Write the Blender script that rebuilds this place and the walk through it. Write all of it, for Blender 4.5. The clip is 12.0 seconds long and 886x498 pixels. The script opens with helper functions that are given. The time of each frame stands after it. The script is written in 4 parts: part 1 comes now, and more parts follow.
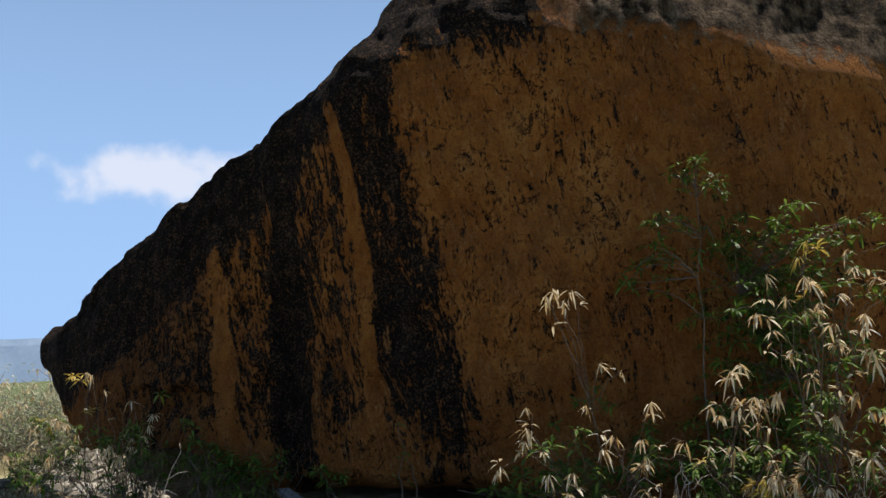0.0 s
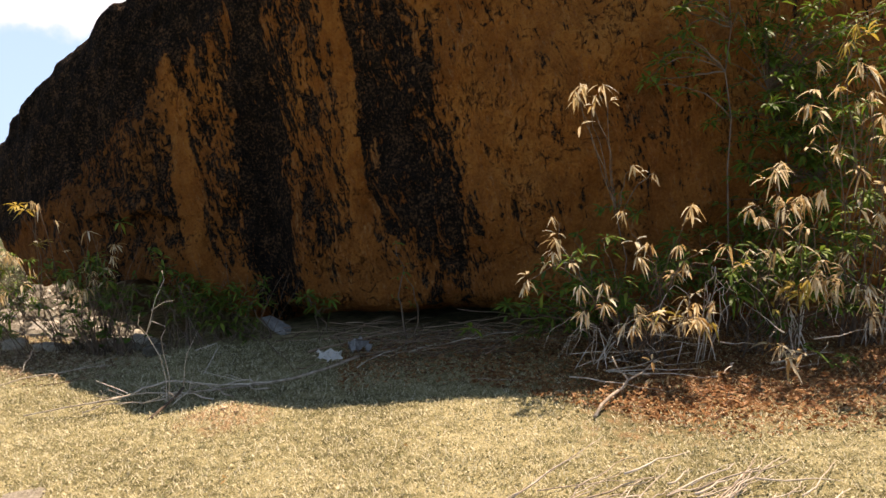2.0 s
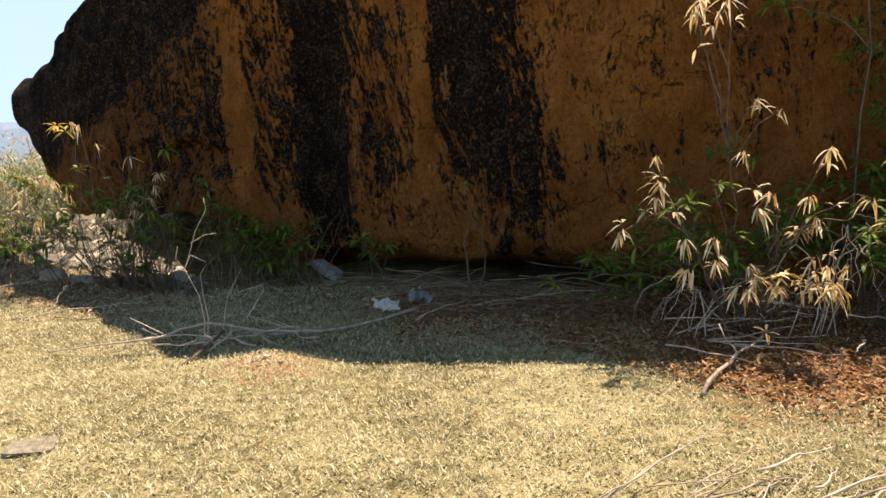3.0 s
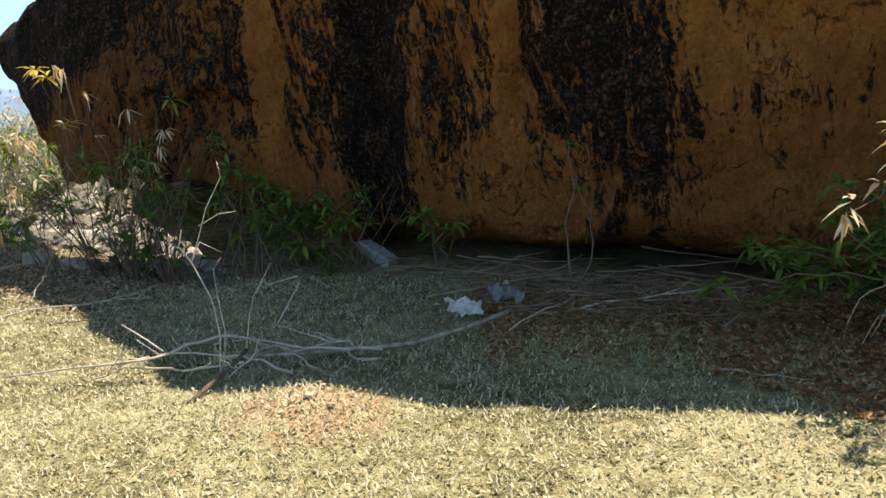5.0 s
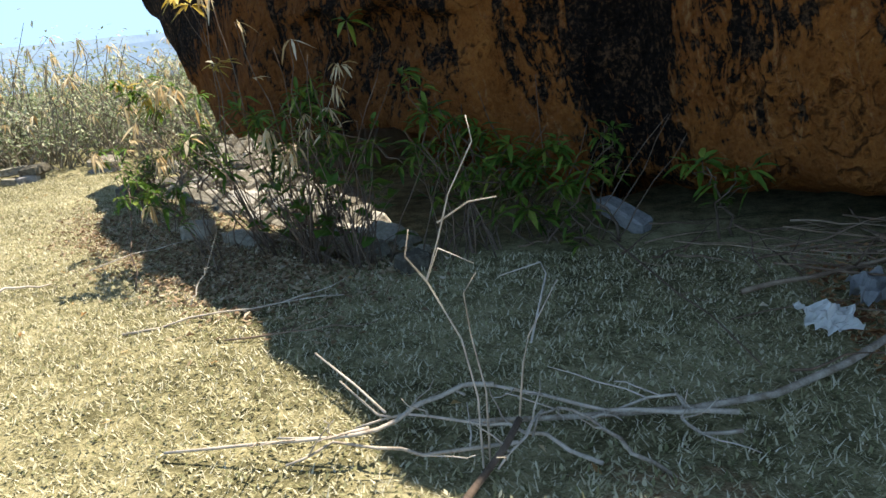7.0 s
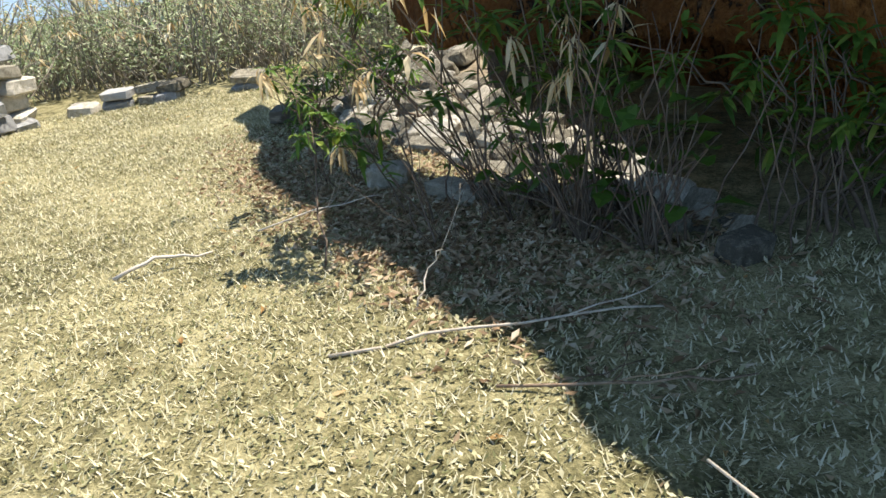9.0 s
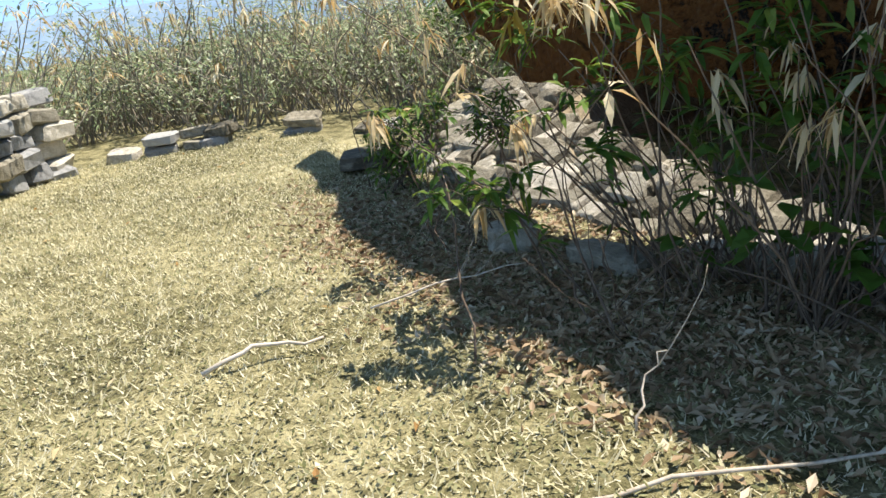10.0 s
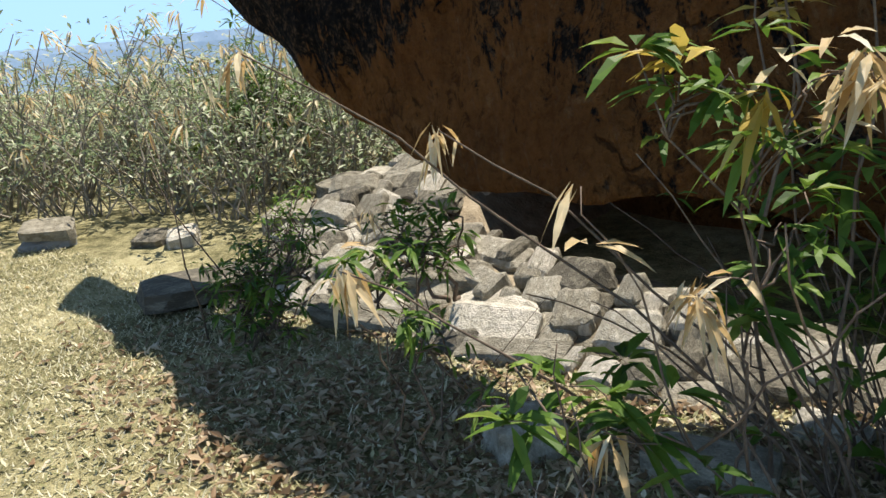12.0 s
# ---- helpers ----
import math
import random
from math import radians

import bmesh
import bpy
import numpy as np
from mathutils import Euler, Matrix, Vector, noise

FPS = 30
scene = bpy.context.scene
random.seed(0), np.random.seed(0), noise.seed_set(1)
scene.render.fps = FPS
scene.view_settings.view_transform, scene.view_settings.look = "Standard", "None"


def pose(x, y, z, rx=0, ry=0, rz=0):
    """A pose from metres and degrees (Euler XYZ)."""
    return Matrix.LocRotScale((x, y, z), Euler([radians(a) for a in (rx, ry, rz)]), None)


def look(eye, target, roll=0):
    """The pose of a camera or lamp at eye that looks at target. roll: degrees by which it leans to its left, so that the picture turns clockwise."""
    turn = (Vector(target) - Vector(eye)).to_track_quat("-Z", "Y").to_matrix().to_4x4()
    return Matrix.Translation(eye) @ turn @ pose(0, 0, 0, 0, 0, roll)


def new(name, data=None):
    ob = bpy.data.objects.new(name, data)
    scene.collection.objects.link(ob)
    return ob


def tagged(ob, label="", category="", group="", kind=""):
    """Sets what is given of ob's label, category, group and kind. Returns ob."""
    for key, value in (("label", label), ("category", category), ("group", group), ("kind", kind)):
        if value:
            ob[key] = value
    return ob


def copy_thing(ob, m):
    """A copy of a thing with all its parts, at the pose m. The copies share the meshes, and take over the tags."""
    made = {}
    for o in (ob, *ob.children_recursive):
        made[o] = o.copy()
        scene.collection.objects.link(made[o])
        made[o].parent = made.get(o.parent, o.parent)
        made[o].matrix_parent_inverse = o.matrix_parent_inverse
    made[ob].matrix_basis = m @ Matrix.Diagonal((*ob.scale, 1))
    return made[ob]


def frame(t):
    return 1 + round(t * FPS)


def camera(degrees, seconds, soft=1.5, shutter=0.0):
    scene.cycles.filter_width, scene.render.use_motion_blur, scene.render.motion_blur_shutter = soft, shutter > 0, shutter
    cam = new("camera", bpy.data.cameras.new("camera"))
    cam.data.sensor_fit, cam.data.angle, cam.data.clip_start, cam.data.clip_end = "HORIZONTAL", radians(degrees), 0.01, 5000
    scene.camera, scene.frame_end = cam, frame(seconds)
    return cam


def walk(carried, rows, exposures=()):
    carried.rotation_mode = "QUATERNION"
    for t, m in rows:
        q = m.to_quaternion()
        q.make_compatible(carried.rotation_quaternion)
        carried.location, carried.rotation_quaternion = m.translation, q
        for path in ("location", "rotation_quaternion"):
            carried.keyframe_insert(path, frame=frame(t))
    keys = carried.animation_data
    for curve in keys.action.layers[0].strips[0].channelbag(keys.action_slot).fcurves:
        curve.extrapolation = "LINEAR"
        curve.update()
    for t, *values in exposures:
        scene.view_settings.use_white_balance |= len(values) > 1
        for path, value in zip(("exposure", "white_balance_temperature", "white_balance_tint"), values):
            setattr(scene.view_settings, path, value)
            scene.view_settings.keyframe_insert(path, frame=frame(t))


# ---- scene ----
cam = camera(60.0, 12.0)
PATH = [
    (0, (1.692, -1.649, 1.798), (1.679, 0.339, 2.018), -2.3),
    (0.5, (1.366, -1.6, 1.847), (1.552, 0.391, 1.9), -2.7),
    (1, (1.268, -1.465, 1.802), (1.448, 0.527, 1.764), -2.9),
    (1.5, (1.134, -1.23, 1.693), (1.284, 0.762, 1.589), -3.1),
    (2, (1.064, -0.918, 1.627), (1.21, 1.065, 1.405), -3.9),
    (2.5, (0.943, -0.611, 1.531), (1.104, 1.354, 1.195), -2.8),
    (3, (0.923, -0.183, 1.432), (0.937, 1.79, 1.107), -1.6),
    (3.2, (0.87, -0.015, 1.43), (0.853, 1.958, 1.104), -1.0),
    (4.8, (0.642, 1.158, 1.304), (0.581, 3.123, 0.939), -1.3),
    (5, (0.514, 1.335, 1.28), (0.465, 3.292, 0.873), -1.7),
    (5.5, (0.32, 1.656, 1.245), (0.19, 3.597, 0.78), -2.9),
    (6, (0.114, 2.041, 1.246), (-0.152, 3.962, 0.754), -2.8),
    (6.5, (-0.042, 2.394, 1.236), (-0.329, 4.291, 0.671), -4.5),
    (7, (-0.235, 2.769, 1.252), (-0.649, 4.636, 0.668), -6.5),
    (7.5, (-0.496, 3.096, 1.215), (-0.938, 4.938, 0.575), -6.4),
    (7.7, (-0.614, 3.232, 1.214), (-1.059, 5.048, 0.505), -6.4),
    (9.3, (-1.441, 3.998, 1.15), (-2.176, 5.697, 0.391), -8.7),
    (9.5, (-1.565, 4.065, 1.16), (-2.312, 5.765, 0.418), -8.8),
    (10, (-1.999, 4.332, 1.123), (-2.712, 6.078, 0.456), -8.4),
    (10.5, (-2.253, 4.471, 1.2), (-2.738, 6.269, 0.471), -8.1),
    (11, (-2.515, 4.846, 1.16), (-2.913, 6.673, 0.448), -7.7),
    (11.5, (-2.831, 5.173, 1.129), (-3.033, 7.075, 0.543), -4.3),
    (11.6, (-2.884, 5.146, 1.143), (-3.017, 7.057, 0.569), -4.1),
    (12, (-3.077, 5.41, 1.138), (-3.061, 7.331, 0.579), -5.2),
]
walk(cam, [(t, look(eye, target, roll)) for t, eye, target, roll in PATH],
     exposures=[(0, 0.24, 7000, 15), (0.5, 0.44, 7900, 20), (1, 0.68, 8600, 23), (1.5, 0.78, 9000, 25), (3, 0.96, 8800, 22), (5, 1.06, 7600, 14), (7.5, 1.08, 7100, 12), (9.5, 0.96, 6900, 11), (10.5, 0.86, 6900, 11), (12, 0.80, 6900, 11)])

# ---- light ----
SUN = Vector((0.32, 0.34, 1.0)).normalized()
world = bpy.data.worlds.new("sky")
scene.world = world
world.use_nodes = True
wn = world.node_tree
wn.nodes.clear()
w_out = wn.nodes.new("ShaderNodeOutputWorld")
w_bg = wn.nodes.new("ShaderNodeBackground")
w_sky = wn.nodes.new("ShaderNodeTexSky")
w_sky.sky_type = "NISHITA"
w_sky.sun_disc = False
w_sky.sun_elevation = math.asin(SUN.z)
w_sky.sun_rotation = math.atan2(SUN.x, SUN.y)
w_sky.air_density, w_sky.dust_density, w_sky.ozone_density = 1.1, 0.0, 1.8
# one small fair-weather cloud low in the sky
w_co = wn.nodes.new("ShaderNodeTexCoord")
CLOUD = Vector((-0.345, 0.917, 0.205)).normalized()
w_map = wn.nodes.new("ShaderNodeMapping")
w_map.vector_type = "POINT"
w_map.inputs["Location"].default_value = -CLOUD
w_scale = wn.nodes.new("ShaderNodeVectorMath")
w_scale.operation = "MULTIPLY"
w_scale.inputs[1].default_value = (8.5, 4.0, 27.0)
wn.links.new(w_co.outputs["Generated"], w_map.inputs[0])
wn.links.new(w_map.outputs[0], w_scale.inputs[0])
w_len = wn.nodes.new("ShaderNodeVectorMath")
w_len.operation = "LENGTH"
wn.links.new(w_scale.outputs[0], w_len.inputs[0])
w_noise = wn.nodes.new("ShaderNodeTexNoise")
w_noise.inputs["Scale"].default_value, w_noise.inputs["Detail"].default_value = 26.0, 5.0
wn.links.new(w_co.outputs["Generated"], w_noise.inputs["Vector"])
w_sum = wn.nodes.new("ShaderNodeMath")
w_sum.operation = "MULTIPLY_ADD"
w_sum.inputs[1].default_value, w_sum.inputs[2].default_value = 1.6, -0.8
wn.links.new(w_noise.outputs["Fac"], w_sum.inputs[0])
w_add = wn.nodes.new("ShaderNodeMath")
wn.links.new(w_len.outputs["Value"], w_add.inputs[0])
wn.links.new(w_sum.outputs[0], w_add.inputs[1])
w_fall = wn.nodes.new("ShaderNodeMapRange")
w_fall.interpolation_type = "SMOOTHSTEP"
for w_key, w_val in (("From Min", 0.35), ("From Max", 1.15), ("To Min", 0.62), ("To Max", 0.0)):
    w_fall.inputs[w_key].default_value = w_val
wn.links.new(w_add.outputs[0], w_fall.inputs["Value"])
w_mix = wn.nodes.new("ShaderNodeMix")
w_mix.data_type = "RGBA"
w_mix.inputs[7].default_value = (19.0, 19.0, 20.0, 1)
wn.links.new(w_fall.outputs["Result"], w_mix.inputs[0])
# pale humid haze that thickens evenly towards the whole horizon
w_sep = wn.nodes.new("ShaderNodeSeparateXYZ")
wn.links.new(w_co.outputs["Generated"], w_sep.inputs[0])
w_haze = wn.nodes.new("ShaderNodeMapRange")
w_haze.interpolation_type = "SMOOTHSTEP"
for w_key, w_val in (("From Min", 0.0), ("From Max", 1.0), ("To Min", 0.95), ("To Max", 0.0)):
    w_haze.inputs[w_key].default_value = w_val
wn.links.new(w_sep.outputs[2], w_haze.inputs["Value"])
w_veil = wn.nodes.new("ShaderNodeMix")
w_veil.data_type = "RGBA"
w_veil.inputs[7].default_value = (7.2, 12.2, 20.0, 1)
wn.links.new(w_haze.outputs["Result"], w_veil.inputs[0])
wn.links.new(w_sky.outputs[0], w_veil.inputs[6])
wn.links.new(w_veil.outputs[2], w_mix.inputs[6])
w_tint = wn.nodes.new("ShaderNodeMix")
w_tint.data_type, w_tint.blend_type = "RGBA", "MULTIPLY"
w_tint.inputs[0].default_value = 1.0
w_tint.inputs[7].default_value = (0.95, 1.0, 1.04, 1)
wn.links.new(w_mix.outputs[2], w_tint.inputs[6])
wn.links.new(w_tint.outputs[2], w_bg.inputs[0])
wn.links.new(w_bg.outputs[0], w_out.inputs[0])
w_bg.inputs[1].default_value = 0.043
sun = new("sun", bpy.data.lights.new("sun", "SUN"))
sun.data.energy, sun.data.angle, sun.data.color = 5.0, radians(0.5), (1.0, 0.965, 0.91)
sun.matrix_world = look((0, 0, 0), -SUN)


# ---- materials ----
def ramp(nt, src, stops):
    r = nt.nodes.new("ShaderNodeValToRGB")
    els = r.color_ramp.elements
    while len(els) < len(stops):
        els.new(0.5)
    for e, (p, c) in zip(els, stops):
        e.position = p
        e.color = (*c, 1) if len(c) == 3 else c
    nt.links.new(src, r.inputs[0])
    return r.outputs[0]


def noise_tex(nt, vec, scale, detail=4.0, rough=0.6, dist=0.0):
    n = nt.nodes.new("ShaderNodeTexNoise")
    n.inputs["Scale"].default_value, n.inputs["Detail"].default_value = scale, detail
    n.inputs["Roughness"].default_value, n.inputs["Distortion"].default_value = rough, dist
    if vec is not None:
        nt.links.new(vec, n.inputs["Vector"])
    return n.outputs["Fac"]


def maths(nt, op, a, b=None, clamp=False):
    m = nt.nodes.new("ShaderNodeMath")
    m.operation, m.use_clamp = op, clamp
    for k, v in enumerate((a, b)):
        if v is None:
            continue
        if isinstance(v, (int, float)):
            m.inputs[k].default_value = v
        else:
            nt.links.new(v, m.inputs[k])
    return m.outputs[0]


def mix(nt, fac, a, b, mode="MIX"):
    m = nt.nodes.new("ShaderNodeMix")
    m.data_type, m.blend_type = "RGBA", mode
    for sock, v in ((m.inputs[0], fac), (m.inputs[6], a), (m.inputs[7], b)):
        if isinstance(v, (int, float)):
            sock.default_value = v
        elif isinstance(v, tuple):
            sock.default_value = (*v, 1)
        else:
            nt.links.new(v, sock)
    return m.outputs[2]


def start(name, rough=0.9):
    m = bpy.data.materials.new(name)
    m.use_nodes = True
    nt = m.node_tree
    b = nt.nodes["Principled BSDF"]
    b.inputs["Roughness"].default_value = rough
    b.inputs["Specular IOR Level"].default_value = 0.25
    geo = nt.nodes.new("ShaderNodeTexCoord")
    return m, nt, b, geo.outputs["Object"]


def bumped(nt, b, height, strength, dist):
    bp = nt.nodes.new("ShaderNodeBump")
    bp.inputs["Strength"].default_value, bp.inputs["Distance"].default_value = strength, dist
    nt.links.new(height, bp.inputs["Height"])
    nt.links.new(bp.outputs[0], b.inputs["Normal"])


def mapped(nt, vec, scale=(1, 1, 1), rot=(0, 0, 0)):
    m = nt.nodes.new("ShaderNodeMapping")
    m.inputs["Scale"].default_value, m.inputs["Rotation"].default_value = scale, rot
    nt.links.new(vec, m.inputs[0])
    return m.outputs[0]


def simple(name, stops, scale, rough=0.85, bump=0.3, dist=0.01, per_piece=0.0, stretch=(1, 1, 1)):
    """A surface with two scales of mottling; per_piece varies it from piece to piece."""
    m, nt, b, vec = start(name, rough)
    v = mapped(nt, vec, stretch)
    f = noise_tex(nt, v, scale, 5)
    g = noise_tex(nt, v, scale * 6.3, 4)
    h = maths(nt, "ADD", maths(nt, "MULTIPLY", f, 0.65), maths(nt, "MULTIPLY", g, 0.35))
    if per_piece:
        rnd = nt.nodes.new("ShaderNodeObjectInfo").outputs["Random"]
        isl = nt.nodes.new("ShaderNodeNewGeometry").outputs["Random Per Island"]
        both = maths(nt, "FRACT", maths(nt, "ADD", rnd, isl))
        h = maths(nt, "ADD", h, maths(nt, "MULTIPLY", maths(nt, "SUBTRACT", both, 0.5), per_piece))
    nt.links.new(ramp(nt, h, stops), b.inputs["Base Color"])
    bumped(nt, b, h, bump, dist)
    return m


def leafy(name, stops, through_light=0.35):
    """Thin leaves: each island takes its own tone, and light comes through."""
    m, nt, b, vec = start(name, 0.55)
    isl = nt.nodes.new("ShaderNodeNewGeometry").outputs["Random Per Island"]
    f = noise_tex(nt, vec, 25, 3)
    h = maths(nt, "ADD", maths(nt, "MULTIPLY", isl, 0.75), maths(nt, "MULTIPLY", f, 0.3))
    col = ramp(nt, h, stops)
    nt.links.new(col, b.inputs["Base Color"])
    tr = nt.nodes.new("ShaderNodeBsdfTranslucent")
    nt.links.new(col, tr.inputs[0])
    ms = nt.nodes.new("ShaderNodeMixShader")
    ms.inputs[0].default_value = through_light
    nt.links.new(b.outputs[0], ms.inputs[1])
    nt.links.new(tr.outputs[0], ms.inputs[2])
    nt.links.new(ms.outputs[0], nt.nodes["Material Output"].inputs[0])
    return m


# ---- helpers of the builder ----
rng = random.Random(7)


def link_mesh(name, bm, material, smooth=False):
    me = bpy.data.meshes.new(name)
    bm.to_mesh(me)
    bm.free()
    for mm in material if isinstance(material, (list, tuple)) else (material,):
        me.materials.append(mm)
    if smooth:
        me.polygons.foreach_set("use_smooth", [True] * len(me.polygons))
    return new(name, me)


def part(name, bm, material, parent, label="", smooth=False):
    ob = link_mesh(name, bm, material, smooth)
    ob.parent = parent
    return tagged(ob, label)


def thing(name, place, label, category, group="", kind="", turn=0.0):
    ob = new(name)
    ob.matrix_world = pose(*place, 0, 0, turn)
    ob.empty_display_size = 0.1
    return tagged(ob, label, category, group, kind)


def lerp_key(rows, x, k):
    """Smooth value in column k of rows sorted by column 0."""
    xs = [r[0] for r in rows]
    if x <= xs[0]:
        return rows[0][k]
    if x >= xs[-1]:
        return rows[-1][k]
    for i in range(len(xs) - 1):
        if xs[i] <= x <= xs[i + 1]:
            f = (x - xs[i]) / (xs[i + 1] - xs[i])
            p0, p1, p2, p3 = (rows[max(0, min(len(rows) - 1, i + d))][k] for d in (-1, 0, 1, 2))
            a, b = (p2 - p0) / 2, (p3 - p1) / 2
            return ((2 * f**3 - 3 * f * f + 1) * p1 + (f**3 - 2 * f * f + f) * a + (-2 * f**3 + 3 * f * f) * p2 + (f**3 - f * f) * b)


def tube(bm, pts, r0, r1, sides=5):
    """A tapering stem along points."""
    rings = []
    n = len(pts)
    for i, p in enumerate(pts):
        d = (pts[min(i + 1, n - 1)] - pts[max(i - 1, 0)]).normalized()
        a = d.cross(Vector((0.3, 0.2, 1))).normalized() if abs(d.z) < 0.95 else d.cross(Vector((1, 0, 0))).normalized()
        b = d.cross(a)
        r = r0 + (r1 - r0) * i / max(1, n - 1)
        rings.append([bm.verts.new(p + (a * math.cos(6.2832 * k / sides) + b * math.sin(6.2832 * k / sides)) * r) for k in range(sides)])
    for u, v in zip(rings, rings[1:]):
        for k in range(sides):
            bm.faces.new((u[k], u[(k + 1) % sides], v[(k + 1) % sides], v[k]))
    bm.faces.new(rings[0][::-1])
    bm.faces.new(rings[-1])


def wander(a, b, n, amount, sag=0.0, r=rng):
    a, b = Vector(a), Vector(b)
    out = []
    off = Vector((0, 0, 0))
    for i in range(n + 1):
        f = i / n
        if 0 < i < n:
            off = off * 0.6 + Vector((r.uniform(-1, 1), r.uniform(-1, 1), r.uniform(-0.7, 0.7))) * amount
        else:
            off = Vector((0, 0, 0))
        out.append(a.lerp(b, f) + off + Vector((0, 0, sag * 4 * f * (1 - f))))
    return out


# ---- surfaces ----
def rock_material():
    m, nt, b, vec = start("boulder_rock", 0.95)
    b.inputs["Specular IOR Level"].default_value = 0.05
    sep = nt.nodes.new("ShaderNodeSeparateXYZ")
    nt.links.new(vec, sep.inputs[0])
    x, z = sep.outputs[0], sep.outputs[2]
    # slanting streak coordinate: streaks lean to the right as they fall
    wob = noise_tex(nt, mapped(nt, vec, (0.8, 0.8, 0.35)), 1.0, 4, 0.6)
    s = maths(nt, "ADD", maths(nt, "ADD", x, maths(nt, "MULTIPLY", z, 0.2)), maths(nt, "MULTIPLY", wob, 0.7))
    shear = nt.nodes.new("ShaderNodeCombineXYZ")
    nt.links.new(s, shear.inputs[0])
    nt.links.new(sep.outputs[1], shear.inputs[1])
    nt.links.new(z, shear.inputs[2])
    fine = noise_tex(nt, mapped(nt, shear.outputs[0], (4.6, 3.0, 1.0)), 1.0, 7, 0.72, 1.4)
    blot = noise_tex(nt, mapped(nt, vec, (7, 7, 5)), 1.0, 6, 0.75)
    grain = noise_tex(nt, vec, 38, 5, 0.7)
    big = noise_tex(nt, vec, 0.55, 4, 0.55)
    # where rain has blackened the face: each run of water has its own line and width
    xw = maths(nt, "ADD", x, maths(nt, "MULTIPLY", maths(nt, "SUBTRACT", wob, 0.5), 0.55))

    def run(c0, c1, c2, wide, flare, gain):
        """A run centred on c0 + c1 z + c2 z^2, wide at the foot of the face and tapering by flare a metre."""
        mid_x = maths(nt, "ADD", c0, maths(nt, "MULTIPLY", z, maths(nt, "ADD", c1, maths(nt, "MULTIPLY", z, c2))))
        half = maths(nt, "MAXIMUM", maths(nt, "SUBTRACT", wide, maths(nt, "MULTIPLY", z, flare)), 0.05)
        d = maths(nt, "DIVIDE", maths(nt, "ABSOLUTE", maths(nt, "SUBTRACT", xw, mid_x)), half)
        return maths(nt, "MULTIPLY", maths(nt, "MULTIPLY", maths(nt, "SUBTRACT", 1.35, d), 1.5, True), gain)

    lean = maths(nt, "ADD", xw, maths(nt, "MULTIPLY", z, 0.235))
    band = ramp(nt, maths(nt, "DIVIDE", maths(nt, "ADD", lean, 6.0), 12.0), [
        (0.0, (0.62,) * 3), (0.36, (0.62,) * 3), (0.45, (0.60,) * 3), (0.66, (0.56,) * 3), (0.685, (0.22,) * 3), (1.0, (0.16,) * 3)])
    runs = [run(-0.06, -0.045, 0.0, 0.25, 0.035, 0.62), run(1.80, -0.225, 0.0, 0.36, 0.01, 0.40), run(0.82, 0.126, -0.0506, 0.115, 0.014, -0.75),
            run(-0.74, -0.12, 0.0, 0.14, 0.02, -0.55), run(0.52, -0.16, 0.0, 0.15, 0.02, 0.08)]
    for one in runs:
        band = maths(nt, "ADD", band, one)
    patch = maths(nt, "ADD", maths(nt, "ABSOLUTE", maths(nt, "MULTIPLY", maths(nt, "SUBTRACT", x, 2.4), 2.2)), maths(nt, "ABSOLUTE", maths(nt, "MULTIPLY", maths(nt, "SUBTRACT", z, 1.15), 5.0)))
    band = maths(nt, "ADD", band, maths(nt, "MULTIPLY", maths(nt, "SUBTRACT", 1.2, patch), 0.36, True))
    top = maths(nt, "MULTIPLY", maths(nt, "SUBTRACT", z, maths(nt, "MINIMUM", maths(nt, "ADD", maths(nt, "MULTIPLY", x, 0.8), 3.5), 4.55)), 1.9)
    top = maths(nt, "MAXIMUM", maths(nt, "MINIMUM", top, 0.95), -0.05)
    top = maths(nt, "MULTIPLY", top, ramp(nt, maths(nt, "MULTIPLY", maths(nt, "ADD", x, 6.0), 0.1), [(0.855, (1, 1, 1)), (0.885, (0, 0, 0))]))
    wet = maths(nt, "ADD", maths(nt, "ADD", band, top), maths(nt, "MULTIPLY", maths(nt, "SUBTRACT", fine, 0.5), 2.1))
    wet = maths(nt, "ADD", wet, maths(nt, "MULTIPLY", maths(nt, "SUBTRACT", blot, 0.5), 1.9))
    stria = noise_tex(nt, mapped(nt, shear.outputs[0], (13, 7, 2.2)), 1.0, 5, 0.65, 1.6)
    wet = maths(nt, "ADD", wet, maths(nt, "MULTIPLY", maths(nt, "SUBTRACT", stria, 0.48), 1.7))
    fleck = noise_tex(nt, mapped(nt, vec, (17, 17, 11)), 1.0, 4, 0.66, 1.2)
    wet = maths(nt, "ADD", wet, maths(nt, "MULTIPLY", maths(nt, "SUBTRACT", fleck, 0.5), 1.5))
    low = maths(nt, "MULTIPLY", maths(nt, "SUBTRACT", 1.05, z), 0.65)
    wet = maths(nt, "SUBTRACT", wet, maths(nt, "MAXIMUM", low, 0.0))
    calm = maths(nt, "MULTIPLY", maths(nt, "SUBTRACT", maths(nt, "MULTIPLY", x, -0.5), 0.9, True), maths(nt, "SUBTRACT", 1.9, z, True), True)
    wet = maths(nt, "SUBTRACT", wet, maths(nt, "MULTIPLY", calm, 0.9))
    mask = ramp(nt, wet, [(0.50, (0, 0, 0)), (0.66, (1, 1, 1))])
    stain = ramp(nt, maths(nt, "ADD", wet, maths(nt, "MULTIPLY", maths(nt, "SUBTRACT", grain, 0.5), 0.5)), [(0.30, (0, 0, 0)), (0.60, (1, 1, 1))])
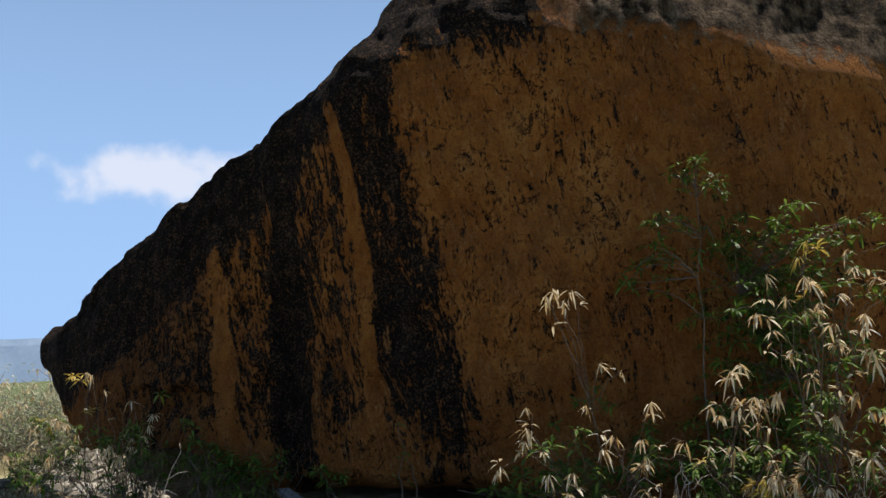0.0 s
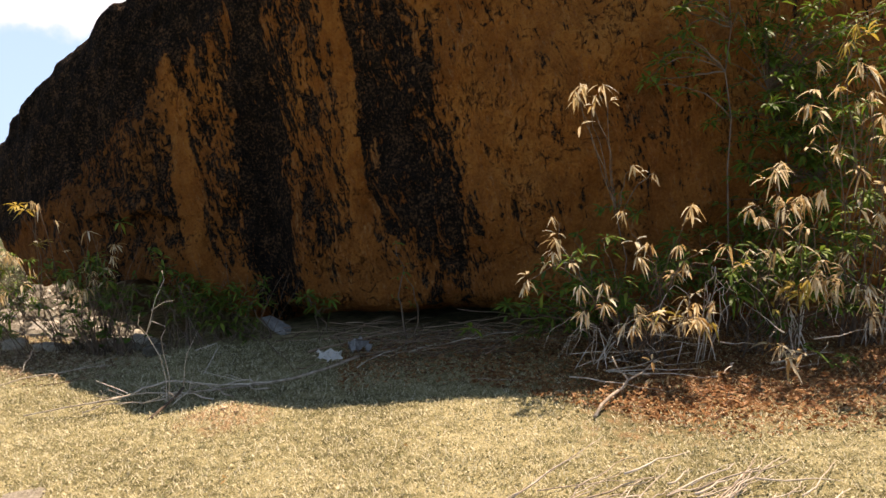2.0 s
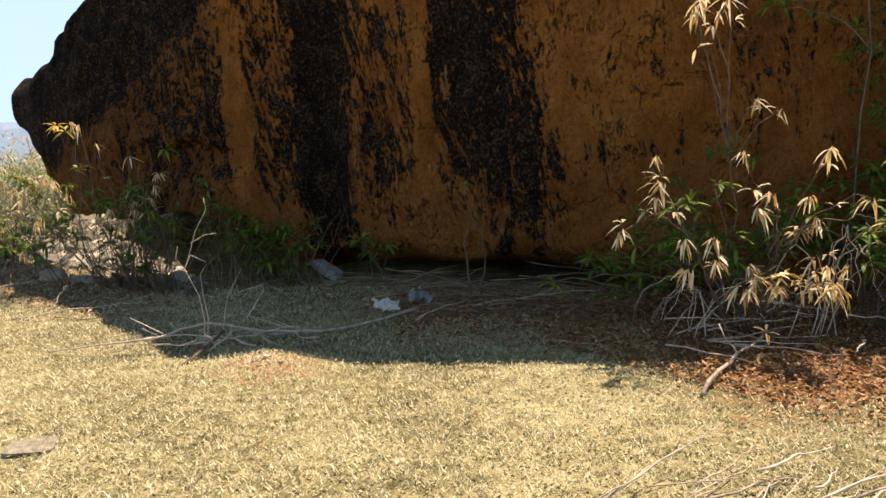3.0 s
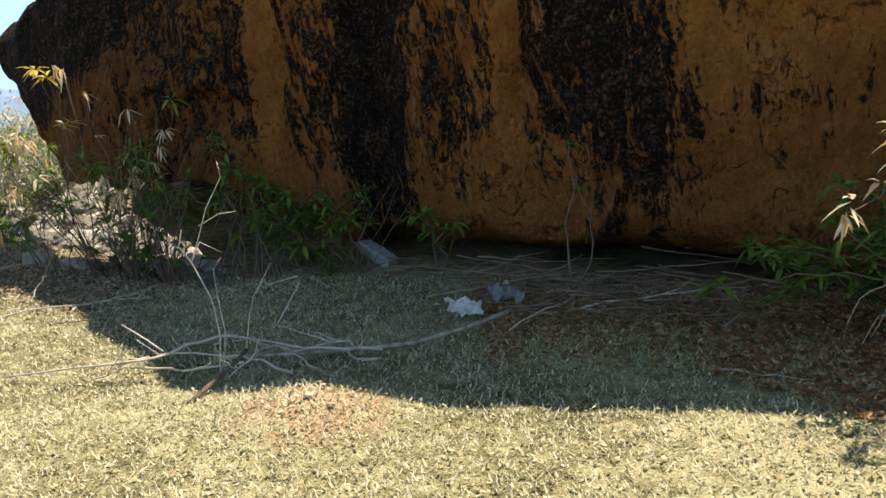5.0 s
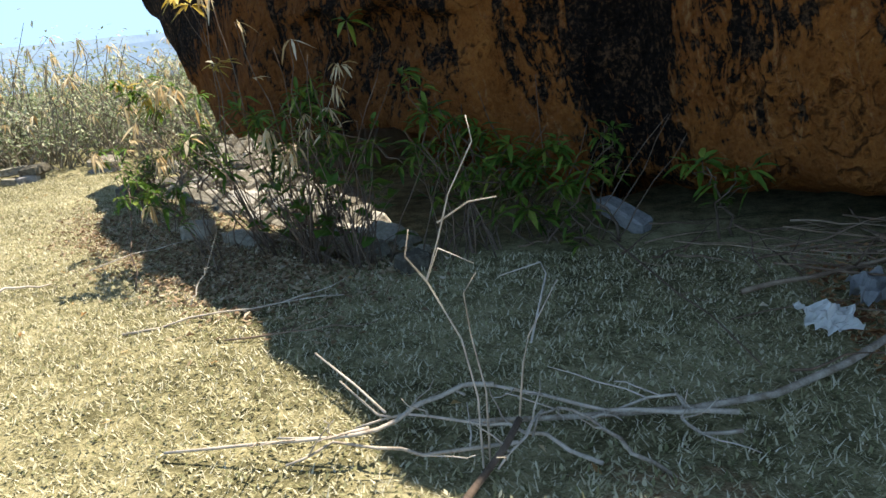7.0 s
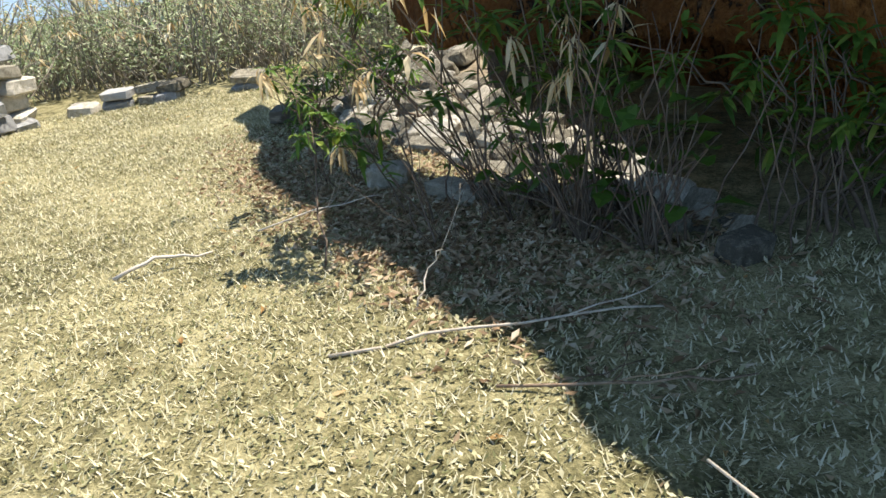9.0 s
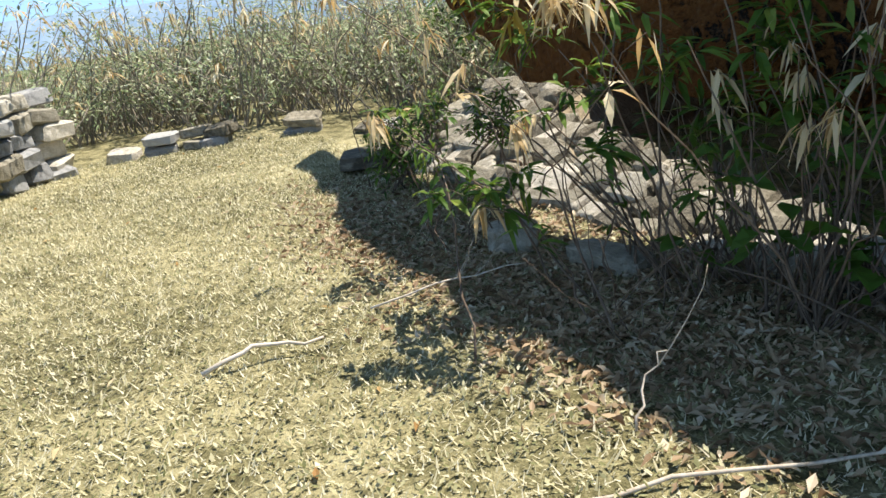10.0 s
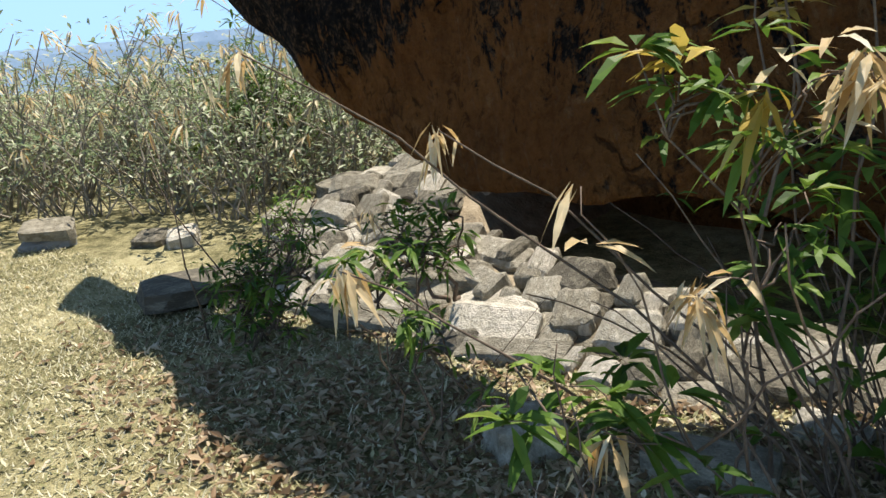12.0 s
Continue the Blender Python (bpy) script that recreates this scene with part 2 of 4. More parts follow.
    mid = noise_tex(nt, mapped(nt, vec, (2.4, 2.4, 1.7)), 1.0, 5, 0.65)
    mott = maths(nt, "ADD", maths(nt, "MULTIPLY", big, 0.3), maths(nt, "ADD", maths(nt, "MULTIPLY", mid, 0.4), maths(nt, "MULTIPLY", blot, 0.3)))
    tan = ramp(nt, mott, [
        (0.36, (0.11, 0.030, 0.006)), (0.46, (0.32, 0.098, 0.018)), (0.54, (0.48, 0.172, 0.036)), (0.64, (0.68, 0.30, 0.09))])
    rust = ramp(nt, maths(nt, "ADD", maths(nt, "MULTIPLY", z, -0.32), maths(nt, "ADD", 0.75, maths(nt, "MULTIPLY", big, 0.5))), [
        (0.45, (0, 0, 0)), (0.95, (1, 1, 1))])
    tan = mix(nt, maths(nt, "MULTIPLY", rust, 0.6), tan, ramp(nt, blot, [(0.3, (0.12, 0.030, 0.006)), (0.6, (0.26, 0.075, 0.014)), (0.75, (0.36, 0.14, 0.035))]))
    flake = ramp(nt, maths(nt, "ADD", maths(nt, "MULTIPLY", stria, 0.6), maths(nt, "MULTIPLY", fleck, 0.4)), [(0.36, (0.55, 0.30, 0.13)), (0.46, (0, 0, 0))])
    tan = mix(nt, 0.55, tan, flake, "LIGHTEN")
    tan = mix(nt, 0.3, tan, ramp(nt, grain, [(0.3, (0.05, 0.02, 0.006)), (0.7, (0.46, 0.25, 0.09))]))
    # darker brown towards the prow
    nose = ramp(nt, maths(nt, "ADD", maths(nt, "MULTIPLY", x, -0.5), maths(nt, "MULTIPLY", big, 0.6)), [(0.75, (0, 0, 0)), (1.5, (0.5, 0.5, 0.5))])
    tan = mix(nt, nose, tan, ramp(nt, blot, [(0.35, (0.035, 0.017, 0.008)), (0.6, (0.10, 0.05, 0.022)), (0.75, (0.19, 0.105, 0.05))]))
    # thin dark cracks and scaling edges
    vor = nt.nodes.new("ShaderNodeTexVoronoi")
    vor.feature = "DISTANCE_TO_EDGE"
    vor.inputs["Scale"].default_value = 2.3
    warp = nt.nodes.new("ShaderNodeVectorMath")
    warp.operation = "ADD"
    nz = nt.nodes.new("ShaderNodeTexNoise")
    nz.inputs["Scale"].default_value, nz.inputs["Detail"].default_value = 2.2, 5.0
    nt.links.new(vec, nz.inputs["Vector"])
    nt.links.new(mapped(nt, vec, (0.45, 0.45, 1.1)), warp.inputs[0])
    nt.links.new(nz.outputs["Color"], warp.inputs[1])
    nt.links.new(warp.outputs[0], vor.inputs["Vector"])
    patchy = noise_tex(nt, vec, 1.1, 3, 0.6)
    crack = ramp(nt, maths(nt, "ADD", maths(nt, "MULTIPLY", maths(nt, "SUBTRACT", 0.54, patchy), 0.5, True), maths(nt, "ADD", vor.outputs["Distance"], maths(nt, "MULTIPLY", maths(nt, "SUBTRACT", 0.55, blot), 0.3))), [(0.0, (1, 1, 1)), (0.03, (0, 0, 0))])
    tan = mix(nt, maths(nt, "MULTIPLY", crack, 0.75), tan, (0.035, 0.016, 0.008))
    pit = ramp(nt, maths(nt, "ADD", maths(nt, "MULTIPLY", fleck, 0.55), maths(nt, "MULTIPLY", mid, 0.45)), [(0.55, (0, 0, 0)), (0.61, (1, 1, 1))])
    tan = mix(nt, maths(nt, "MULTIPLY", pit, 0.7), tan, (0.06, 0.022, 0.008))
    dark = ramp(nt, maths(nt, "ADD", maths(nt, "MULTIPLY", grain, 0.6), maths(nt, "MULTIPLY", blot, 0.4)), [
        (0.40, (0.007, 0.006, 0.006)), (0.52, (0.022, 0.016, 0.012)), (0.62, (0.15, 0.085, 0.045))])
    tan = mix(nt, maths(nt, "MULTIPLY", stain, 0.42), tan, ramp(nt, blot, [(0.35, (0.05, 0.02, 0.008)), (0.65, (0.14, 0.06, 0.022))]))
    col = mix(nt, mask, tan, dark)
    # pale weathered scale on the upper slope at the right
    hi = maths(nt, "SUBTRACT", maths(nt, "ADD", z, maths(nt, "MULTIPLY", x, 0.12)), 5.15)
    scale = ramp(nt, maths(nt, "ADD", maths(nt, "MULTIPLY", hi, 0.9), maths(nt, "MULTIPLY", blot, 1.0)), [(0.5, (0, 0, 0)), (0.62, (1, 1, 1))])
    scale = maths(nt, "MULTIPLY", scale, ramp(nt, maths(nt, "MULTIPLY", maths(nt, "SUBTRACT", x, 2.7), 0.5), [(0.0, (0, 0, 0)), (0.3, (1, 1, 1))]))
    col = mix(nt, scale, col, ramp(nt, blot, [(0.42, (0.02, 0.014, 0.009)), (0.52, (0.12, 0.08, 0.045)), (0.65, (0.28, 0.20, 0.125))]))
    nt.links.new(col, b.inputs["Base Color"])
    h = maths(nt, "ADD", maths(nt, "MULTIPLY", blot, 0.8), maths(nt, "MULTIPLY", grain, 0.3))
    h = maths(nt, "SUBTRACT", h, maths(nt, "MULTIPLY", mask, 0.15))
    h = maths(nt, "ADD", maths(nt, "SUBTRACT", h, maths(nt, "MULTIPLY", crack, 0.35)), maths(nt, "SUBTRACT", maths(nt, "MULTIPLY", mid, 1.5), maths(nt, "MULTIPLY", pit, 0.15)))
    bumped(nt, b, h, 1.0, 0.18)
    return m


def ground_material():
    m, nt, b, vec = start("dry_turf", 0.95)
    a = noise_tex(nt, vec, 0.9, 5, 0.6)
    c = noise_tex(nt, vec, 9, 5, 0.65)
    d = noise_tex(nt, vec, 70, 4, 0.7)
    h = maths(nt, "ADD", maths(nt, "MULTIPLY", a, 0.35), maths(nt, "ADD", maths(nt, "MULTIPLY", c, 0.35), maths(nt, "MULTIPLY", d, 0.3)))
    col = ramp(nt, h, [(0.36, (0.035, 0.032, 0.013)), (0.46, (0.15, 0.135, 0.062)), (0.55, (0.36, 0.32, 0.17)), (0.68, (0.55, 0.49, 0.31))])
    # red earth and leaf litter to the right and below the rock
    sep = nt.nodes.new("ShaderNodeSeparateXYZ")
    nt.links.new(vec, sep.inputs[0])
    lit = maths(nt, "MINIMUM", maths(nt, "MULTIPLY", maths(nt, "SUBTRACT", sep.outputs[0], 2.1), 1.1), maths(nt, "MULTIPLY", maths(nt, "SUBTRACT", sep.outputs[1], 3.0), 1.2))
    lit = maths(nt, "MINIMUM", lit, maths(nt, "MULTIPLY", maths(nt, "SUBTRACT", 7.6, sep.outputs[0]), 0.8))
    lit = maths(nt, "MINIMUM", lit, maths(nt, "SUBTRACT", 8.0, sep.outputs[1]))
    lit = ramp(nt, maths(nt, "ADD", lit, maths(nt, "MULTIPLY", maths(nt, "SUBTRACT", c, 0.5), 2.6)), [(0.1, (0, 0, 0)), (0.8, (0.9, 0.9, 0.9))])
    soil = ramp(nt, d, [(0.35, (0.10, 0.035, 0.014)), (0.6, (0.27, 0.11, 0.045)), (0.75, (0.42, 0.22, 0.11))])
    col = mix(nt, lit, col, soil)
    # bare reddish earth on the low mound
    off = nt.nodes.new("ShaderNodeVectorMath")
    off.operation = "DISTANCE"
    off.inputs[1].default_value = (-0.1, 4.28, 0.03)
    nt.links.new(vec, off.inputs[0])
    bare = maths(nt, "ADD", off.outputs["Value"], maths(nt, "MULTIPLY", maths(nt, "SUBTRACT", c, 0.5), 0.9))
    col = mix(nt, ramp(nt, bare, [(0.18, (0.8, 0.8, 0.8)), (0.36, (0, 0, 0))]), col, ramp(nt, d, [(0.35, (0.25, 0.14, 0.07)), (0.65, (0.50, 0.34, 0.20))]))
    # scrub green down the hillside
    low = ramp(nt, maths(nt, "MULTIPLY", sep.outputs[2], -1.0), [(0.25, (0, 0, 0)), (0.6, (1, 1, 1))])
    scrub = ramp(nt, c, [(0.35, (0.05, 0.07, 0.025)), (0.65, (0.16, 0.19, 0.075))])
    col = mix(nt, low, col, scrub)
    nt.links.new(col, b.inputs["Base Color"])
    bumped(nt, b, maths(nt, "ADD", c, maths(nt, "MULTIPLY", d, 0.8)), 0.8, 0.03)
    return m


ROCK = rock_material()
TURF = ground_material()
PALE_STONE = simple("pale_granite", [(0.28, (0.09, 0.08, 0.06)), (0.45, (0.24, 0.215, 0.16)), (0.6, (0.36, 0.33, 0.26)), (0.8, (0.60, 0.55, 0.46))], 3, 0.9, 0.9, 0.03, 0.45, (2.2, 1.6, 1.0))
RUBBLE = simple("earth_and_rubble", [(0.3, (0.10, 0.08, 0.055)), (0.5, (0.27, 0.22, 0.15)), (0.75, (0.46, 0.40, 0.30))], 9, 0.95, 0.8, 0.03)
GREY_STONE = simple("grey_granite", [(0.25, (0.10, 0.10, 0.10)), (0.5, (0.30, 0.30, 0.29)), (0.8, (0.42, 0.41, 0.38))], 3, 0.9, 0.7, 0.02, 0.35, (2.2, 1.6, 1.0))
# distance haze is put into the pale blue base colour of the hills
HILL = simple("hazed_far_woods", [(0.3, (0.24, 0.34, 0.46)), (0.7, (0.36, 0.47, 0.60))], 0.02, 1.0, 0.0)


# ---- the boulder ----
# station: x, lip y, lip z, belly y, belly z, brow y, brow z, back y, crown z, slab (1: a thin leaning slab, 0: the solid body)
STATIONS = [
    (-4.30, 9.70, 1.52, 9.55, 1.84, 9.75, 2.04, 10.05, 2.12, 1.0),
    (-3.80, 9.10, 1.18, 8.98, 1.70, 9.15, 2.06, 9.6, 2.18, 1.0),
    (-3.15, 8.25, 0.62, 8.30, 1.45, 8.50, 2.42, 9.0, 2.58, 1.0),
    (-2.40, 7.35, 0.62, 7.62, 1.50, 8.05, 2.95, 8.5, 3.12, 1.0),
    (-1.20, 6.92, 0.62, 7.14, 1.40, 7.48, 3.64, 8.0, 3.85, 1.0),
    (-0.65, 6.95, 0.34, 7.10, 1.38, 7.15, 3.88, 8.1, 4.10, 0.8),
    (-0.20, 6.98, 0.20, 7.02, 1.35, 6.80, 4.10, 8.6, 4.40, 0.4),
    (0.75, 6.80, 0.22, 6.50, 1.60, 6.12, 4.62, 11.0, 5.75, 0.0),
    (2.10, 6.35, 0.18, 5.90, 1.80, 6.06, 5.20, 12.0, 8.40, 0.0),
    (4.20, 6.05, -0.15, 5.72, 2.20, 5.95, 5.05, 12.0, 8.60, 0.0),
    (9.00, 7.20, -0.25, 6.60, 2.00, 7.00, 4.80, 11.0, 7.00, 0.0),
]


def ring_at(x):
    _, yl, zl, ym, zm, yt, zt, yk, zc, thin = (lerp_key(STATIONS, x, k) if k else x for k in range(10))
    thin = max(0.0, min(1.0, thin))
    zb = -0.3
    front = [(yl, zl), (yl * 0.4 + ym * 0.6 - 0.04, zl * 0.62 + zm * 0.38), (ym, zm), (ym * 0.5 + yt * 0.5 - 0.05, (zm + zt) / 2), (yt, zt)]
    solid = [(yt * 0.72 + yk * 0.28, zt * 0.35 + zc * 0.65), (yt * 0.3 + yk * 0.7, zc), (yk, zc * 0.5 + zb * 0.5 + 0.05), (yk - 0.15, zb), (yl * 0.5 + yk * 0.5, zl * 0.75 + zb * 0.25)]
    slab = [(yt + 0.2, zt + 0.10), (yt + 0.42, zt + 0.08), ((ym + yt) / 2 + 0.4, (zm + zt) / 2), (ym + 0.30, zm), ((yl + ym) / 2 + 0.15, zl * 0.75 + zm * 0.25)]
    key = front + [(p[0] * (1 - thin) + q[0] * thin, p[1] * (1 - thin) + q[1] * thin) for p, q in zip(solid, slab)]
    n, out = len(key), []
    for i in range(n):
        p0, p1, p2, p3 = (np.array(key[(i + d) % n]) for d in (-1, 0, 1, 2))
        for f in np.arange(0, 1, 1 / (24 if i < 5 else 6)):
            out.append(0.5 * ((2 * p1) + (p2 - p0) * f + (2 * p0 - 5 * p1 + 4 * p2 - p3) * f * f + (3 * p1 - p0 - 3 * p2 + p3) * f**3))
    return out


def build_boulder():
    bm = bmesh.new()
    xs = list(np.linspace(-4.30, 4.6, 230)) + list(np.linspace(4.75, 9.0, 22))
    rings = []
    for x in xs:
        row = []
        for y, z in ring_at(float(x)):
            p = Vector((x, y, z))
            n1 = noise.fractal(p * 0.7, 1.0, 2.0, 4)
            n2 = noise.fractal(Vector((p.x * 3, p.y * 3, p.z * 2)), 0.8, 2.1, 4)
            n3 = noise.ridged_multi_fractal(Vector((p.x * 2.2 + p.z * 0.5, p.y * 2.2, p.z * 0.7)), 1.0, 2.0, 3, 1.0, 2.0)
            fade = min(1.0, (x + 4.33) / 0.8)
            n4 = noise.fractal(Vector((p.x * 1.5 + p.z * 0.3, p.y * 1.5, p.z * 1.1 + 7)), 0.9, 2.2, 3)
            push = (0.11 * n1 + 0.085 * n4 + 0.05 * n2 + 0.035 * (n3 - 1.0)) * fade
            step = min(1.0, max(0.0, (1.66 - 0.13 * (x - 1.0) + 0.08 * n2 - z) / 0.10)) * min(1.0, max(0.0, (x - 0.5) / 0.5)) * min(1.0, max(0.0, (3.2 - x) / 0.8))
            push += 0.07 * step * min(1.0, max(0.0, z / 0.5))
            # a ledge across the prow, and the groove that the water has worn
            ledge = min(1.0, max(0.0, (1.30 + 0.10 * n2 - z) / 0.08)) * min(1.0, max(0.0, (x + 2.3) / 0.4)) * min(1.0, max(0.0, (-0.85 - x) / 0.25)) * min(1.0, max(0.0, (z - 0.7) / 0.35))
            push -= 0.15 * ledge
            gx = x - (-0.06 - 0.045 * z + 0.05 * n1)
            push -= 0.14 * math.exp(-(gx / 0.24) ** 2) * min(1.0, max(0.0, (3.2 - z) / 1.5))
            push += 0.10 * math.exp(-((gx - 0.42) / 0.20) ** 2) * min(1.0, max(0.0, (1.9 - z) / 0.8)) * min(1.0, max(0.0, (z - 0.1) / 0.3))
            c = Vector((x + 0.1, (y + 9.2) / 2 + 0.4, (z + 2.0) / 2))
            row.append(bm.verts.new(p + (p - c).normalized() * push))
        rings.append(row)
    m = len(rings[0])
    for u, v in zip(rings, rings[1:]):
        for k in range(m):
            bm.faces.new((u[k], u[(k + 1) % m], v[(k + 1) % m], v[k]))
    for row in (rings[0], rings[-1]):
        c = bm.verts.new(sum((v.co for v in row), Vector()) / m)
        for k in range(m):
            bm.faces.new((row[k], row[(k + 1) % m], c))
    bmesh.ops.recalc_face_normals(bm, faces=bm.faces)
    ob = link_mesh("boulder", bm, ROCK, True)
    return tagged(ob, "huge overhanging granite boulder, tan with black rain streaks", "boulder")


build_boulder()


# ---- ground ----
def ground_z(x, y):
    """Turf height: a low mound, slight swells, and the hilltop falling away beyond the edge wall."""
    z = 0.025 * noise.noise(Vector((x * 0.6, y * 0.6, 0))) + 0.012 * noise.noise(Vector((x * 2.1, y * 2.1, 3)))
    z += 0.07 * math.exp(-((x + 0.12) ** 2 + (y - 4.3) ** 2) / 0.10)
    edge = max(0.0, (y - 10.8) + max(0.0, -(x + 7.5)) * 0.9) if x < -1.5 else max(0.0, y - 14.0)
    edge = max(edge, -(x + 9.0)) if y > 6 else max(edge, -(x + 12))
    edge = max(edge, x - 14, -y - 14)
    if edge > 0:
        z -= min(60.0, 0.05 * edge + 0.0022 * edge * edge)
    return z


def build_ground():
    near = np.linspace(-10, 10, 161)
    far = np.array([12, 15, 20, 30, 50, 90, 160, 300, 600, 1200, 2500, 4800.0])
    ax = np.concatenate([-far[::-1] , near, far])
    verts, faces = [], []
    n = len(ax)
    for j in range(n):
        for i in range(n):
            x, y = float(ax[i]) - 1.0, float(ax[j]) + 5.0
            verts.append((x, y, ground_z(x, y)))
    for j in range(n - 1):
        for i in range(n - 1):
            a = j * n + i
            faces.append((a, a + 1, a + n + 1, a + n))
    me = bpy.data.meshes.new("ground")
    me.from_pydata(verts, [], faces)
    me.materials.append(TURF)
    me.polygons.foreach_set("use_smooth", [True] * len(faces))
    return tagged(new("ground", me), "sunlit dry yellow-green turf with bare earth patches", "ground", kind="structure")


build_ground()


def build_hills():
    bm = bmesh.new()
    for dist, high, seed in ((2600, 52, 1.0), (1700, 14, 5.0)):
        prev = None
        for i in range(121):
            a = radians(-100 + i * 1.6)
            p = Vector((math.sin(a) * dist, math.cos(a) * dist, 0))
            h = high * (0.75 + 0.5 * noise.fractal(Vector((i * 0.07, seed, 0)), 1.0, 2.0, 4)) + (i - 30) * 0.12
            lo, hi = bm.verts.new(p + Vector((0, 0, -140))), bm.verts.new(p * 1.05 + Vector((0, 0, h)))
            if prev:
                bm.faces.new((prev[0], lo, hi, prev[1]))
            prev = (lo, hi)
    return tagged(link_mesh("backdrop", bm, HILL), "wooded hills along the horizon, blue haze put into their colour", "hills", kind="structure")


build_hills()


# ---- stones ----
def stone_mesh(name, size, seed, material, rough=0.11):
    """A broken block with knocked-off edges."""
    r = random.Random(seed)
    bm = bmesh.new()
    bmesh.ops.create_cube(bm, size=1.0)
    bmesh.ops.bevel(bm, geom=bm.edges[:], offset=0.13, segments=1, affect="EDGES")
    off = Vector((r.uniform(0, 50), r.uniform(0, 50), 0))
    for v in bm.verts:
        d = noise.noise_vector(v.co * 1.6 + off) * rough
        v.co = Vector(((v.co.x + d.x) * size[0], (v.co.y + d.y) * size[1], (v.co.z + d.z) * size[2]))
    me = bpy.data.meshes.new(name)
    bm.to_mesh(me)
    bm.free()
    me.materials.append(material)
    return me


STONES = [stone_mesh("stone", (1, 1, 1), k, PALE_STONE) for k in range(7)]
GREYS = [stone_mesh("stone", (1, 1, 1), k + 40, GREY_STONE) for k in range(5)]


def lay_stone(parent, meshes, place, size, turn, tilt=0.0, lean=0.0, r=rng):
    ob = new("stone", r.choice(meshes))
    ob.matrix_world = pose(*place, tilt, lean, turn) @ Matrix.Diagonal((*size, 1))
    if parent:
        ob.parent = parent
    return ob


def build_bank():
    """The sloping dry-stone bank below the prow: its foot runs from near the rock to the far corner."""
    r = random.Random(3)
    bank = thing("stone_bank", (0, 0, 0), "sunlit sloping bank of rough pale fieldstones under the boulder", "stone wall", kind="structure")
    a, b = Vector((-1.12, 6.42, 0)), Vector((-3.92, 8.68, 0))
    along = (b - a).normalized()
    inward = Vector((-along.y, along.x, 0))
    inward = inward if inward.y > 0 else -inward
    length = (b - a).length
    slope = [(0, 0.04), (0.25, 0.15), (0.7, 0.33), (1.3, 0.43), (2.4, 0.48), (3.2, 0.48)]

    def high(s, d):
        wide = 0.06 + 0.20 * s
        fall = max(0.0, min(1.0, 1.0 - (d - wide) / 0.32)) if s < 3.0 else 1.0
        return fall * lerp_key(slope, d, 1) * (0.36 + 0.64 * min(1.0, s / length))

    bm = bmesh.new()
    core = [[bm.verts.new(a + along * s + inward * d + Vector((0, 0, (high(s, d) if k < 6 else -0.3) - 0.05))) for k, d in enumerate((0.02, 0.25, 0.5, 1.2, 2.2, 3.2, 3.3))] for s in np.linspace(0.15, length + 0.2, 12)]
    for u, v in zip(core, core[1:]):
        for k in range(6):
            bm.faces.new((u[k], v[k], v[k + 1], u[k + 1]))
    part("rubble_fill", bm, RUBBLE, bank, smooth=True)
    for row in range(24):
        d = 0.05 + row * 0.095
        s = r.uniform(0.05, 0.2)
        while s < length + 0.1:
            if d > 0.17 + 0.21 * s and s < 2.9:
                s += 0.2
                continue
            w = r.uniform(0.06, 0.22) if r.random() < 0.8 else r.uniform(0.22, 0.40)
            p = a + along * (s + w / 2) + inward * (d + r.uniform(-0.05, 0.05)) + Vector((0, 0, high(s, d) - 0.045 + r.uniform(-0.035, 0.03)))
            lay_stone(bank, STONES, p, (w * r.uniform(0.7, 1.25), r.uniform(0.10, 0.20), r.uniform(0.08, 0.14)), math.degrees(math.atan2(along.y, along.x)) + r.gauss(0, 16), r.gauss(-24, 6), r.gauss(0, 5), r)
            s += w * r.uniform(0.95, 1.08)
    # capping slabs at the top of the far end
    for x, y, z, w in ((-3.5, 10.0, 0.22, 0.5), (-3.1, 10.05, 0.26, 0.42), (-3.85, 9.75, 0.14, 0.36), (-3.3, 9.7, 0.30, 0.4)):
        lay_stone(bank, STONES, (x, y, z), (w, 0.34, 0.15), r.uniform(-25, 10), 4, 3, r)
    return bank


build_bank()


def build_shade_rock():
    """Rock added behind the prow to shade the bank: hollowed low, leaning away above."""
    line = [Vector(p) for p in ((0.1, 7.7, 0), (-0.5, 7.25, 0), (-1.10, 6.72, 0), (-1.72, 7.30, 0), (-2.30, 8.00, 0), (-2.80, 8.58, 0), (-3.12, 9.15, 0), (-3.2, 10.2, 0), (-2.0, 11.0, 0), (0.5, 10.5, 0))]
    ring = []
    for u, v in zip(line, line[1:] + line[:1]):
        ring += [u.lerp(v, k / 8) for k in range(8)]
    bm = bmesh.new()
    levels = []
    for z in np.linspace(-0.2, 1.7, 22):
        row = []
        for p in ring:
            deep = max(0.0, min(1.0, (0.74 - z) / 0.14))
            back = Vector((0.40 * z, 0.43 * z, z)).lerp(Vector((0.95, 1.0, z)), deep)
            q = p + back
            n = noise.noise_vector(q * 1.7) * 0.07 + noise.noise_vector(q * 5.0) * 0.03
            row.append(bm.verts.new(q + Vector((n.x, n.y, 0))))
        levels.append(row)
    m = len(ring)
    for u, v in zip(levels, levels[1:]):
        for k in range(m):
            bm.faces.new((u[k], u[(k + 1) % m], v[(k + 1) % m], v[k]))
    bm.faces.new(levels[-1])
    bmesh.ops.recalc_face_normals(bm, faces=bm.faces)
    return tagged(link_mesh("shade_rock", bm, ROCK, True), "rock mass added under the overhanging boulder to shade the bank", "rock")


build_shade_rock()


